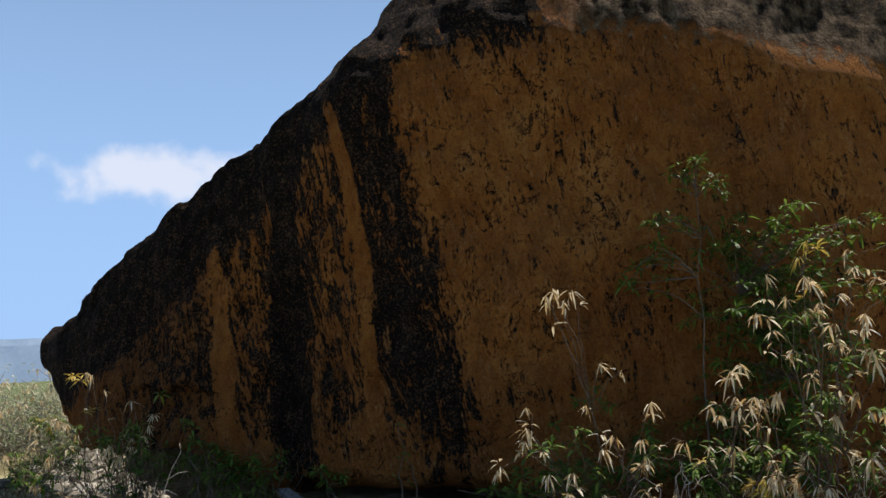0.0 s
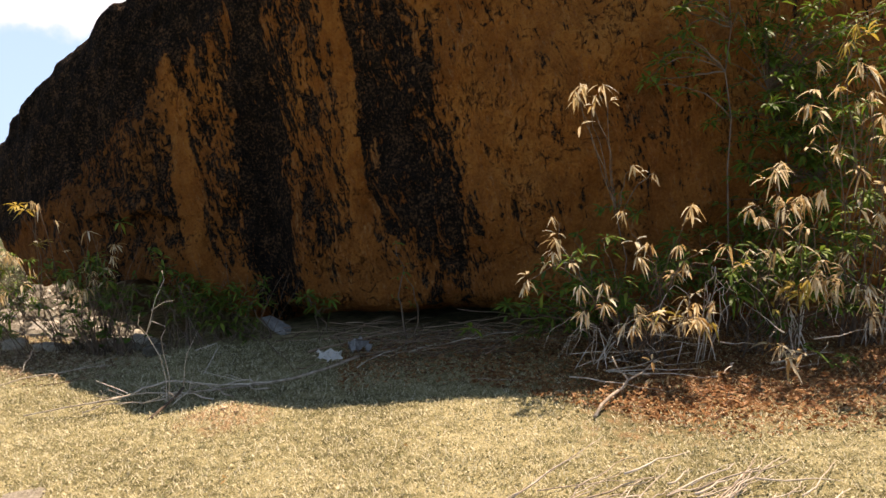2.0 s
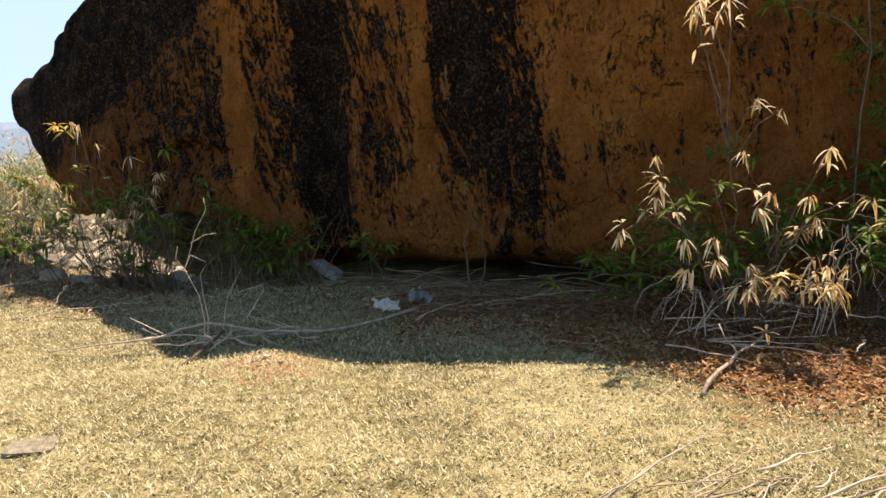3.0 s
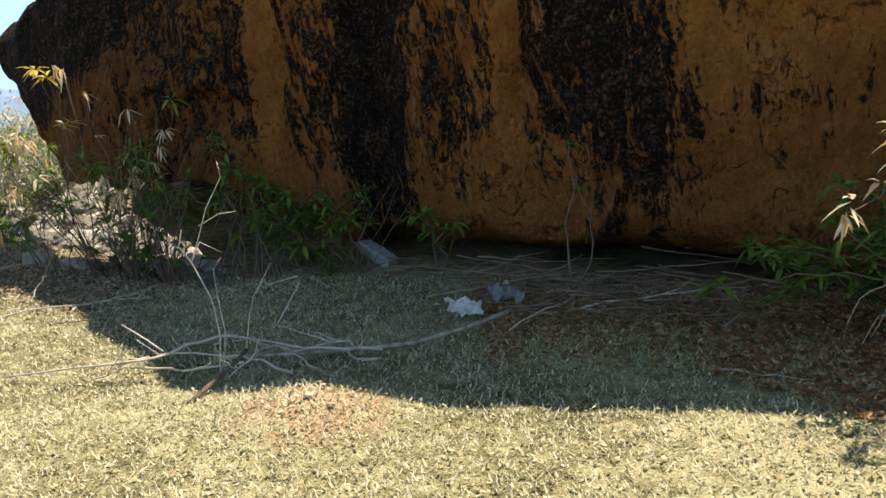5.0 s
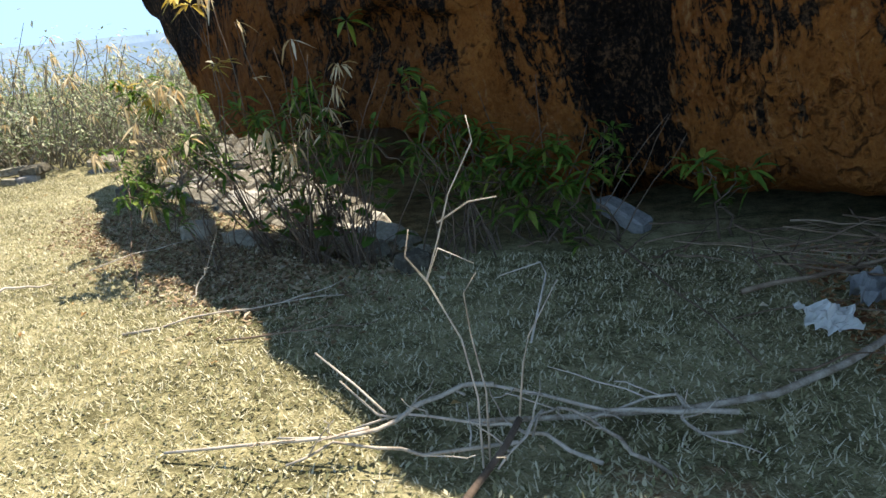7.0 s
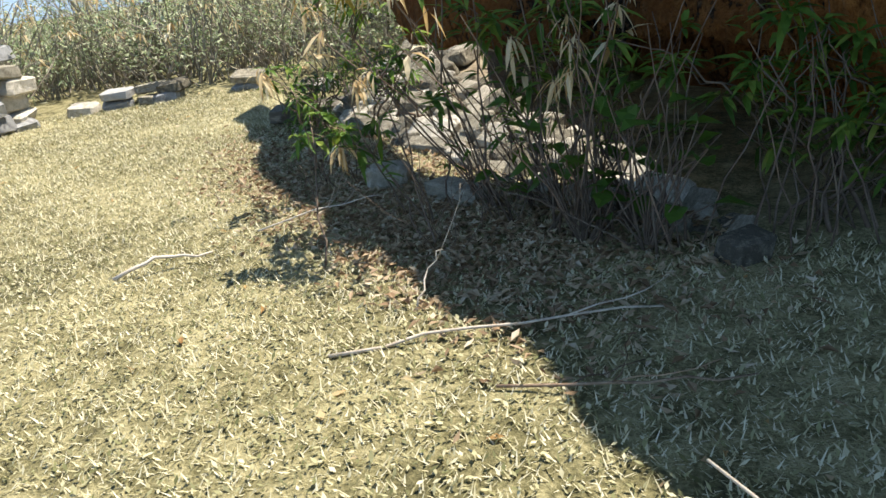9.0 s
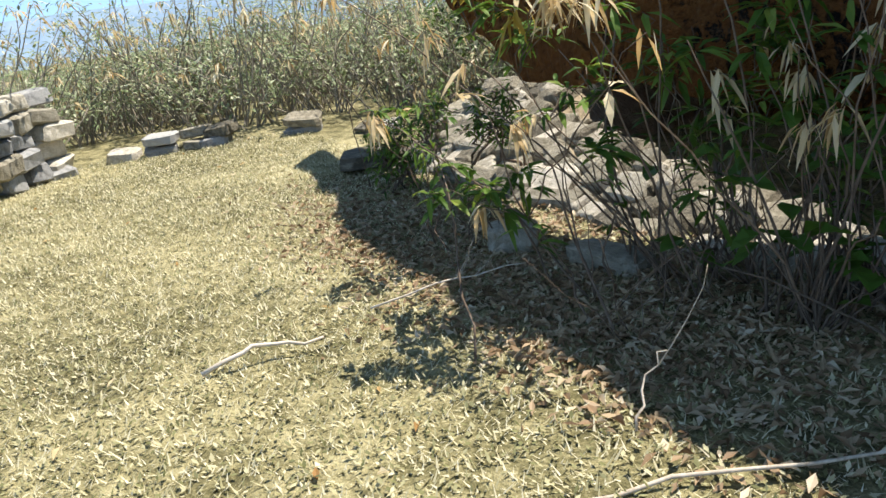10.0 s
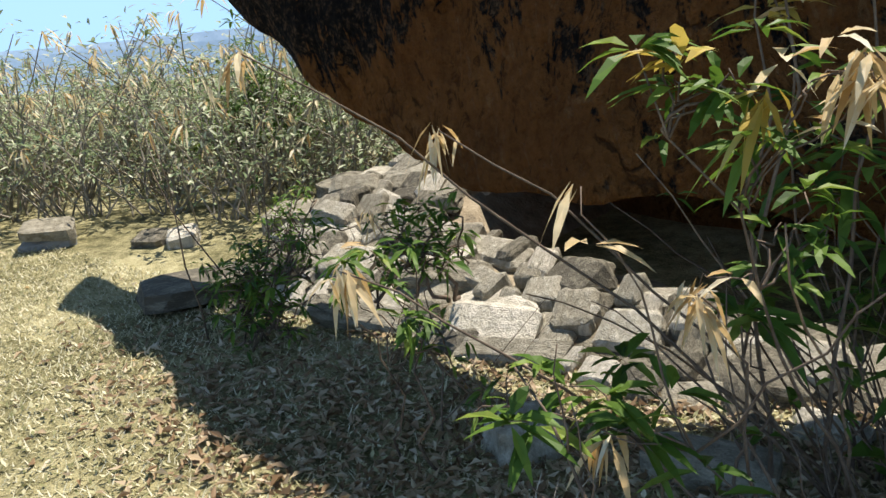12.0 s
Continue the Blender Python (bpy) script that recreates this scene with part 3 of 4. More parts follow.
def build_edge_wall():
    r = random.Random(11)
    wall = thing("edge_wall", (0, 0, 0), "low tumbled dry-stone wall along the hilltop edge", "stone wall", kind="structure")
    pts = [Vector(p) for p in ((-7.5, 7.2, 0), (-7.15, 8.2, 0), (-7.35, 9.0, 0), (-7.2, 9.5, 0), (-6.4, 9.95, 0), (-5.6, 10.15, 0), (-4.7, 10.1, 0))]
    for u, v in zip(pts, pts[1:]):
        d = v - u
        s = 0.0
        tall = u.y < 8.9
        while s < d.length:
            w = r.uniform(0.2, 0.42)
            for row in range(5 if tall else (2 if -7.3 < u.x < -6.0 and r.random() < 0.6 else (1 if r.random() < 0.6 else 0))):
                p = u + d.normalized() * (s + w / 2) + Vector((r.uniform(-0.08, 0.08), r.uniform(-0.08, 0.08), (0.08 if tall else 0.02) + row * (0.14 if tall else 0.10)))
                lay_stone(wall, GREYS + STONES, p, (w * (1.0 if tall else 0.8), r.uniform(0.2, 0.32), r.uniform(0.10, 0.17) * (1.0 if tall else 0.75)), math.degrees(math.atan2(d.y, d.x)) + r.uniform(-15, 15), r.uniform(-8, 8), r.uniform(-8, 8), r)
            s += w * 1.02
    return wall


build_edge_wall()


# ---- plants ----
GREEN = leafy("green_leaf", [(0.1, (0.03, 0.07, 0.010)), (0.45, (0.075, 0.15, 0.020)), (0.8, (0.15, 0.235, 0.035)), (1.0, (0.32, 0.34, 0.07))])
DRY = leafy("withered_leaf", [(0.05, (0.28, 0.12, 0.035)), (0.3, (0.52, 0.35, 0.15)), (0.6, (0.72, 0.60, 0.38)), (1.0, (0.84, 0.78, 0.60))], 0.42)
# yellowed leaves; also puts sunlight into the colour of some green sprays
GOLD = leafy("yellowing_or_sunlit_leaf", [(0.1, (0.30, 0.20, 0.03)), (0.5, (0.50, 0.36, 0.07)), (1.0, (0.60, 0.55, 0.18))])
SAGE = leafy("scrub_leaf", [(0.1, (0.10, 0.15, 0.06)), (0.4, (0.21, 0.27, 0.125)), (0.7, (0.38, 0.41, 0.26)), (1.0, (0.62, 0.60, 0.46))], 0.25)
STEM = simple("grey_stem", [(0.3, (0.06, 0.04, 0.028)), (0.6, (0.17, 0.125, 0.09)), (0.8, (0.32, 0.26, 0.20))], 20, 0.85, 0.4, 0.004)
DEADWOOD = simple("bleached_dead_wood", [(0.3, (0.22, 0.17, 0.12)), (0.55, (0.52, 0.45, 0.36)), (0.8, (0.72, 0.65, 0.56))], 18, 0.8, 0.5, 0.004, 0.2, (1, 1, 1))
BRUSH = simple("scrub_stem", [(0.3, (0.12, 0.10, 0.075)), (0.6, (0.30, 0.265, 0.21)), (0.8, (0.48, 0.44, 0.37))], 20, 0.9, 0.3, 0.004)
BROWNWOOD = simple("brown_dead_wood", [(0.3, (0.06, 0.04, 0.025)), (0.55, (0.18, 0.12, 0.08)), (0.8, (0.34, 0.26, 0.18))], 18, 0.85, 0.5, 0.004, 0.3)


def leaflet(bm, p, d, length, width, droop, r):
    """One narrow leaf, folded along its midrib and bending down."""
    side = d.cross(Vector((r.uniform(-0.3, 0.3), r.uniform(-0.3, 0.3), 1))).normalized()
    lift = side.cross(d).normalized() * width * 0.25
    down = Vector((0, 0, -1)) * droop * length
    m, q, t = p + d * length * 0.35 + down * 0.08, p + d * length * 0.72 + down * 0.4, p + d * length + down
    a = bm.verts.new(p)
    l1, c1, r1 = bm.verts.new(m - side * width * 0.5 + lift), bm.verts.new(m), bm.verts.new(m + side * width * 0.5 + lift)
    l2, r2 = bm.verts.new(q - side * width * 0.36), bm.verts.new(q + side * width * 0.36)
    e = bm.verts.new(t)
    bm.faces.new((a, c1, l1)), bm.faces.new((a, r1, c1)), bm.faces.new((l1, c1, l2)), bm.faces.new((c1, r1, r2))
    bm.faces.new((c1, r2, l2)), bm.faces.new((l2, r2, e))


def spray(bm, p, n, length, r, hang=False):
    """A whorl of leaflets; hang: a withered bunch that dangles."""
    lean = Vector((r.gauss(0, 0.22), r.gauss(0, 0.22), 0))
    length *= r.uniform(0.7, 1.25) if hang else r.uniform(0.8, 1.15)
    for _ in range(max(3, int(n * r.uniform(0.5, 1.3)))):
        if hang:
            d = (Vector((r.gauss(0, 0.38), r.gauss(0, 0.38), r.uniform(-1.0, -0.05))) + lean).normalized()
            leaflet(bm, p + Vector((r.gauss(0, 0.012), r.gauss(0, 0.012), r.gauss(0, 0.008))), d, length * r.uniform(0.55, 1.15), length * r.uniform(0.10, 0.17), r.uniform(0.1, 0.5), r)
        else:
            d = Vector((r.gauss(0, 1), r.gauss(0, 1), r.uniform(-0.5, 0.7))).normalized()
            leaflet(bm, p + d * 0.01, d, length * r.uniform(0.7, 1.2), length * r.uniform(0.18, 0.28), 0.3, r)


def cane_clump(place, n, heading, seed, label, reach=0.7, tall=1.0):
    """Many thin bent canes from one root, leaning one way, nearly leafless."""
    r = random.Random(seed)
    ob = thing("cane_clump", place, label, "shrub", "shrubs by the boulder")
    lm = bmesh.new()
    for _ in range(n):
        a = radians(heading + r.gauss(0, 50))
        d = Vector((math.cos(a), math.sin(a), 0)) * reach * r.uniform(0.15, 1.0)
        top = Vector((d.x, d.y, tall * r.uniform(0.45, 1.0)))
        pts = wander((r.gauss(0, 0.09), r.gauss(0, 0.05), -0.02), top, 7, 0.022, 0.10 * r.random(), r)
        sm = bmesh.new()
        tube(sm, pts, r.uniform(0.0035, 0.0065), 0.0016, 5)
        part("cane", sm, STEM if r.random() < 0.7 else BROWNWOOD, ob, smooth=True)
        for k in (4, 6):
            if r.random() < 0.3:
                spray(lm, pts[k], 4, 0.06, r, r.random() < 0.3)
    part("green_foliage", lm, GREEN, ob)
    return ob


def shrub(place, greens, dries, label, seed, name="shrub", group="shrubs by the boulder", leaf=0.125, n_green=10, n_dry=8, golds=(), extra=0, spread=0.3, bare=0, thick=0.008, trunk=False):
    """A loose shrub: a bent stem to every leaf spray, sprays of green leaves and hanging withered bunches."""
    r = random.Random(seed)
    base = Vector(place)
    ob = thing(name, place, label, "shrub", group)
    gm, dm, ym = bmesh.new(), bmesh.new(), bmesh.new()
    tips = [(Vector(t), 0) for t in greens] + [(Vector(t), 1) for t in dries] + [(Vector(t), 2) for t in golds]
    seeds = list(tips)
    for _ in range(extra):
        t, k = r.choice(seeds)
        tips.append((t + Vector((r.gauss(0, spread), r.gauss(0, spread * 0.6), r.gauss(0, spread * 0.7))), k if r.random() < 0.93 else 0))
    stems, spine = 0, []
    tw = bmesh.new()
    for i, (t, k) in enumerate(tips):
        t.z = max(t.z, 0.06)
        tip = t - base
        main = i < len(seeds)
        start_at = Vector((r.uniform(-0.22, 0.22), r.uniform(-0.1, 0.1), -0.03))
        if not main:
            near = min((s[0] - base for s in seeds), key=lambda s: (s - tip).length)
            start_at = start_at.lerp(near, r.uniform(0.45, 0.8))
        if trunk and i and spine:
            start_at = min(spine[1:-1] or spine, key=lambda q: (q - tip).length + 1.2 * max(0.0, q.z - tip.z))
        pts = wander(start_at, tip, 8, 0.045 if not (trunk and i) else 0.02, 0.05 * tip.length * r.uniform(0.0, 1.4), r)
        if i == 0:
            spine = pts
        if main and stems < 10:
            sm = bmesh.new()
            tube(sm, pts, thick * (0.6 if trunk and i else 1.0) * r.uniform(0.8, 1.3), thick * 0.35)
            part("stem", sm, STEM, ob, smooth=True)
            stems += 1
        else:
            tube(tw, pts, thick * 0.55, thick * 0.25, 4)
        bm, cnt, hang = ((gm, n_green, False), (dm, n_dry, True), (ym, n_green, r.random() < 0.6))[k]
        spray(bm, tip, cnt, leaf, r, hang)
        for f in ((4, 5, 6) if k == 0 else (6,)):
            if r.random() < 0.75:
                spray(gm if k == 0 else bm, pts[f] + Vector((r.gauss(0, 0.03), r.gauss(0, 0.03), r.gauss(0, 0.03))), max(3, cnt // 2), leaf * 0.85, r, False)
    for _ in range(bare):
        d = Vector((r.gauss(0, 0.45), r.gauss(0, 0.35), 1)).normalized() * r.uniform(0.35, 0.9)
        tube(tw, wander((r.gauss(0, 0.12), r.gauss(0, 0.08), -0.03), d, 5, 0.02, 0, r), thick * 0.6, thick * 0.2, 4)
    if len(tw.verts):
        tagged(part("twig_tangle", tw, STEM, ob, smooth=True), kind="stuff")
    for bm, nm, mat in ((gm, "green_foliage", GREEN), (dm, "withered_foliage", DRY), (ym, "yellow_foliage", GOLD)):
        if len(bm.verts):
            part(nm, bm, mat, ob)
        else:
            bm.free()
    return ob


# thicket at the right foot of the boulder
shrub((3.0, 4.75, 0), [(2.21, 4.7, 0.62), (2.76, 4.6, 0.58), (2.45, 4.8, 0.85), (3.2, 4.7, 0.75)],
      [(2.75, 4.15, 0.5), (3.05, 3.9, 0.52), (2.24, 4.3, 1.05), (2.37, 4.25, 0.71), (3.07, 4.2, 0.95), (2.9, 4.1, 0.45)],
      "tangled shrub with green sprays and withered tan leaves", 21, extra=46, spread=0.22, bare=14, golds=[(3.24, 4.1, 0.42)], n_dry=10)
shrub((3.9, 4.7, 0), [(3.94, 4.5, 0.5), (4.46, 4.5, 0.35), (3.7, 4.4, 0.7), (4.2, 4.4, 0.8)],
      [(4.11, 4.2, 1.26), (3.79, 4.2, 1.24), (3.75, 4.2, 0.87), (4.03, 4.1, 0.72), (3.69, 4.0, 0.25), (3.95, 4.15, 1.05)],
      "tangled shrub with bleached hanging leaves beside the boulder", 22, extra=50, spread=0.22, bare=14, golds=[(3.9, 4.2, 0.6)], n_dry=10)
shrub((4.7, 4.7, 0), [(4.9, 4.5, 0.7), (4.5, 4.5, 0.9), (4.7, 4.4, 1.3)],
      [(4.24, 4.2, 1.96), (4.48, 4.2, 1.91), (4.77, 4.2, 2.17), (4.75, 4.2, 0.76), (4.52, 4.2, 1.07), (4.6, 4.2, 1.61), (4.35, 4.2, 0.57)],
      "tall shrub with bleached hanging leaves on pale stems", 23, extra=50, spread=0.25, bare=10, n_dry=10)
shrub((2.75, 4.85, 0), [(2.84, 4.75, 1.31), (2.7, 4.75, 1.2), (2.95, 4.7, 1.15)], [(2.84, 4.46, 1.52), (3.02, 4.49, 1.45), (2.58, 4.35, 2.02), (2.45, 4.4, 2.05)],
      "slender upright shrub with a few withered leaf bunches", 24, extra=3, spread=0.12, n_dry=6, trunk=True, leaf=0.11)
shrub((3.8, 5.35, 0), [(3.97, 5.2, 3.28), (4.2, 5.25, 2.98), (3.38, 5.25, 2.33), (3.6, 5.25, 2.71), (3.32, 5.2, 2.13), (4.07, 5.2, 2.51), (3.48, 5.2, 2.51), (3.91, 5.2, 3.11)], [],
      "slender green sapling standing against the boulder", 25, name="sapling", extra=16, spread=0.12, leaf=0.11, n_green=10, trunk=True, thick=0.011)
shrub((4.65, 5.3, 0), [(4.74, 5.25, 1.97), (4.38, 5.25, 1.9), (4.56, 5.2, 1.48), (4.89, 5.25, 1.27), (4.24, 5.25, 1.38), (4.62, 5.2, 1.05)], [],
      "dark green leafy shrub in the shade of the boulder", 26, extra=60, spread=0.26, trunk=True)
shrub((4.85, 5.45, 0), [(4.3, 5.3, 2.3), (4.7, 5.3, 2.7), (5.0, 5.25, 2.2), (4.5, 5.3, 1.9), (4.9, 5.3, 1.7), (5.3, 5.3, 2.5), (5.2, 5.25, 1.5), (4.2, 5.35, 1.7)], [],
      "tall dark green shrub climbing against the shaded boulder", 50, extra=110, spread=0.26, trunk=True, leaf=0.12)
# yellow leaf colour stands in for sun on these green tips
shrub((4.55, 4.9, 0), [], [], "thin sprig topped with leaves coloured sunlit yellow-green", 46, golds=[(4.57, 4.5, 2.42), (4.5, 4.5, 2.3), (4.65, 4.5, 2.35)], trunk=True, leaf=0.11)
shrub((4.1, 5.4, 0), [(4.1, 5.3, 0.9), (4.4, 5.3, 1.2), (3.8, 5.35, 0.7), (4.3, 5.3, 0.5), (4.8, 5.3, 0.7)], [], "dark green thicket in the shade of the boulder", 47, extra=60, spread=0.24, bare=10)
shrub((3.0, 5.2, 0), [(2.9, 5.1, 0.5), (3.2, 5.1, 0.6), (2.6, 5.2, 0.45), (2.4, 5.3, 0.3)], [], "dark green thicket in the shade of the boulder", 48, extra=44, spread=0.2, bare=10)
shrub((5.7, 4.9, 0), [(5.8, 4.7, 0.7), (5.5, 4.7, 0.9), (6.0, 4.8, 0.5)], [(5.4, 4.4, 1.2), (5.7, 4.4, 0.8), (5.3, 4.3, 0.5), (5.9, 4.5, 1.4)],
      "tangled shrub with bleached hanging leaves beside the boulder", 49, extra=40, spread=0.25, bare=12, n_dry=10)
# along the rock's foot
shrub((-0.95, 6.72, 0), [(-0.87, 6.8, 0.66), (-0.86, 6.75, 0.31), (-1.05, 6.8, 0.47), (-0.75, 6.7, 0.5), (-1.2, 6.75, 0.6)], [],
      "bright green bushy shrub at the foot of the boulder", 27, extra=24, spread=0.18, bare=10)
shrub((-0.35, 6.78, 0), [(-0.45, 6.75, 0.57), (-0.17, 6.75, 0.6), (-0.4, 6.7, 0.2), (-0.3, 6.7, 0.4)], [], "small green shrub at the foot of the boulder", 28, extra=4, spread=0.12, bare=8)
shrub((0.35, 6.7, 0), [(0.25, 6.65, 0.42), (0.4, 6.65, 0.36)], [], "sprig of green leaves rooted under the boulder", 29, extra=2, spread=0.06)
shrub((1.15, 5.95, 0), [(1.15, 5.85, 0.95), (1.2, 5.8, 0.7)], [], "thin green sprig before the boulder", 30, leaf=0.08, n_green=5)
# left, before the bank
shrub((-1.75, 6.72, 0), [(-1.94, 6.8, 0.79), (-1.43, 6.75, 0.73), (-1.69, 6.75, 0.82), (-1.49, 6.75, 1.27), (-1.3, 6.7, 0.5), (-1.6, 6.7, 0.6)],
      [(-2.13, 6.8, 1.33), (-1.84, 6.8, 1.21), (-1.6, 6.75, 0.94), (-1.64, 6.7, 0.84)],
      "upright shrub with green sprays and withered bunches", 31, thick=0.0052, extra=2, spread=0.1, bare=7, n_dry=7)
shrub((-2.2, 6.95, 0), [(-2.45, 6.9, 0.5), (-2.1, 6.85, 0.55)], [(-2.39, 6.95, 1.53), (-2.3, 6.9, 1.5)],
      "straggling shrub of thin bare stems with a withered tuft on top", 32, thick=0.005, extra=1, spread=0.1, bare=6, golds=[(-2.45, 6.95, 1.45), (-2.5, 6.9, 1.5)], n_dry=8)
shrub((-2.3, 6.5, 0), [(-2.73, 6.7, 0.36), (-2.85, 6.75, 0.45)], [(-2.81, 6.75, 0.84), (-2.2, 6.35, 0.92)], "small shrub with golden withered leaves", 33,
      extra=2, spread=0.1, bare=6, thick=0.004, n_dry=6, trunk=True)
# the golds here put sunlight into the colour of two green sprays
shrub((-2.2, 6.75, 0), [(-2.76, 6.56, 1.08), (-2.64, 6.56, 1.00), (-2.70, 6.56, 1.02), (-2.58, 6.58, 0.94), (-2.42, 6.72, 0.80), (-2.48, 6.70, 0.74), (-2.36, 6.72, 0.72), (-2.32, 6.60, 0.98)],
      [(-2.45, 6.5, 1.02), (-2.62, 6.68, 0.66)],
      "leaning shrub with pale green leaves, some coloured sunlit yellow, and hanging dry bunches", 34, thick=0.0045, extra=3, spread=0.07, leaf=0.09, bare=5, n_dry=10, trunk=True,
      golds=[(-2.70, 6.54, 1.05), (-2.58, 6.54, 1.0)])
shrub((-3.05, 7.3, 0), [(-3.14, 7.1, 0.66), (-3.05, 7.15, 0.6), (-3.2, 7.1, 0.55), (-2.9, 6.75, 0.5)], [(-3.25, 7.4, 0.68), (-3.28, 7.0, 0.62)],
      "low spindly shrub with oval green leaves before the stones", 35, thick=0.004, extra=4, spread=0.08, leaf=0.075, bare=4, n_dry=6)
shrub((-3.76, 8.22, 0), [(-3.8, 8.2, 0.34), (-3.62, 8.3, 0.38), (-3.88, 8.22, 0.22), (-3.72, 8.1, 0.2), (-3.8, 8.35, 0.3)], [], "dark low bush in the boulder's shade", 36, extra=34, spread=0.09, leaf=0.07, bare=6)
shrub((-3.12, 8.15, 0.16), [(-3.2, 8.05, 0.50), (-3.05, 8.0, 0.52), (-3.12, 7.95, 0.42), (-3.0, 8.1, 0.40), (-3.22, 8.1, 0.38)], [], "dark green broad-leaved plant growing among the stones", 38, extra=14, spread=0.07, leaf=0.085, n_green=8)
shrub((-3.7, 8.8, 0), [(-3.73, 8.8, 0.42), (-3.65, 8.8, 0.5), (-3.8, 8.75, 0.35)], [], "small dark shrub by the stone bank", 37, extra=10, spread=0.08, leaf=0.06)


shrub((-1.95, 7.0, 0), [(-1.9, 6.95, 0.9), (-2.1, 6.95, 0.6), (-1.8, 6.9, 0.6), (-2.2, 7.0, 0.8)], [(-2.05, 6.8, 0.75)], "dark leafy shrub under the overhanging rock", 42, thick=0.005, extra=12, spread=0.13, bare=8)
shrub((-0.6, 6.85, 0), [(-0.65, 6.8, 0.45), (-0.5, 6.8, 0.3)], [], "low dark shrub in the hollow under the boulder", 44, extra=10, spread=0.15, bare=10)


for k, (p, n, head, far, tall) in enumerate((((-2.12, 6.92, 0), 9, 150, 0.8, 0.85), ((-1.78, 6.62, 0), 8, 140, 0.7, 0.9), ((-1.42, 6.50, 0), 9, 120, 0.5, 0.9),
                                             ((-1.0, 6.55, 0), 9, 100, 0.4, 0.8), ((-1.75, 6.60, 0), 8, 60, 0.6, 1.2))):
    cane_clump(p, n, head, 400 + k, "clump of thin brown canes with few leaves", far, tall)


def withered_sprig(place, tips, seed):
    """A thin bent stem with long withered leaves hanging in bunches."""
    r = random.Random(seed)
    ob = thing("withered_sprig", place, "thin stem with long hanging bunches of withered tan leaves", "shrub", "withered sprigs")
    base = Vector(place)
    lm = bmesh.new()
    for t in tips:
        tip = Vector(t) - base
        sm = bmesh.new()
        tube(sm, wander((0, 0, -0.02), tip, 8, 0.02, 0.10, r), 0.005, 0.002)
        part("stem", sm, STEM, ob, smooth=True)
        for _ in range(2):
            for _ in range(6):
                d = Vector((r.gauss(0, 0.42), r.gauss(0, 0.42), r.uniform(-1.0, -0.1))).normalized()
                long = r.uniform(0.06, 0.105)
                leaflet(lm, tip + Vector((r.gauss(0, 0.014), r.gauss(0, 0.014), r.gauss(0, 0.01))), d, long, long * r.uniform(0.13, 0.2), r.uniform(0.3, 0.8), r)
    part("withered_foliage", lm, DRY, ob)
    return ob


withered_sprig((-2.2, 6.9, 0), [(-3.05, 7.08, 0.92), (-3.47, 7.15, 1.12)], 501)
withered_sprig((-2.45, 6.75, 0), [(-3.28, 6.95, 0.66), (-2.64, 6.63, 0.66)], 502)
withered_sprig((-2.1, 6.75, 0), [(-2.46, 6.49, 1.05), (-2.36, 6.40, 1.03)], 503)
withered_sprig((-1.7, 6.7, 0), [(-1.82, 6.49, 0.64), (-1.76, 6.42, 0.68), (-1.81, 6.80, 0.72)], 504)
withered_sprig((-2.6, 6.85, 0), [(-2.80, 6.68, 0.38)], 505)


def broadleaf(place, n, seed):
    r = random.Random(seed)
    ob = thing("broadleaf_plant", place, "shaded plant with broad oval green leaves", "plant", "broadleaf plants")
    tw = bmesh.new()
    for k in range(n):
        t = Vector((r.gauss(0, 0.16), r.gauss(0, 0.1), r.uniform(0.12, 0.55)))
        tube(tw, wander((0, 0, -0.02), t, 4, 0.015, 0.03, r), 0.004, 0.002, 4)
        lm = bmesh.new()
        d = Vector((r.gauss(0, 1), r.gauss(0, 1), r.uniform(-0.3, 0.4))).normalized()
        leaflet(lm, t, d, r.uniform(0.10, 0.15), r.uniform(0.06, 0.085), 0.2, r)
        part("leaf", lm, GREEN, ob)
    tagged(part("stalk_tangle", tw, STEM, ob), kind="stuff")
    return ob


for k, p in enumerate(((-1.95, 6.92, 0), (-1.78, 6.55, 0), (-1.55, 6.50, 0), (-1.62, 6.72, 0))):
    broadleaf(p, 16, 60 + k)


# scrub beyond the edge wall
def scrub(seed):
    r = random.Random(seed)
    tw, lm, dm = bmesh.new(), bmesh.new(), bmesh.new()
    for _ in range(20):
        top = Vector((r.gauss(0, 0.42), r.gauss(0, 0.42), r.uniform(0.35, 1.3)))
        pts = wander((r.gauss(0, 0.12), r.gauss(0, 0.12), -0.1), top, 5, 0.04, 0.03, r)
        tube(tw, pts, 0.008, 0.003, 4)
        for p in pts[2:]:
            for _ in range(r.randint(3, 9)):
                d = Vector((r.gauss(0, 1), r.gauss(0, 1), r.uniform(-0.4, 0.9))).normalized()
                leaflet(lm, p + Vector((r.gauss(0, 0.07), r.gauss(0, 0.07), r.gauss(0, 0.07))), d, r.uniform(0.05, 0.09), r.uniform(0.014, 0.026), 0.15, r)
        if r.random() < 0.6:
            spray(dm, top, 6, 0.12, r, True)
    ob = thing("scrub_bush", (0, 0, 0), "dry grey-green scrub bush with pale seed heads", "bush", "scrub beyond the wall")
    tagged(part("stem_tangle", tw, BRUSH, ob), kind="stuff")
    tagged(part("foliage", lm, SAGE, ob), kind="stuff")
    tagged(part("seed_tuft", dm, DRY, ob), kind="stuff")
    return ob


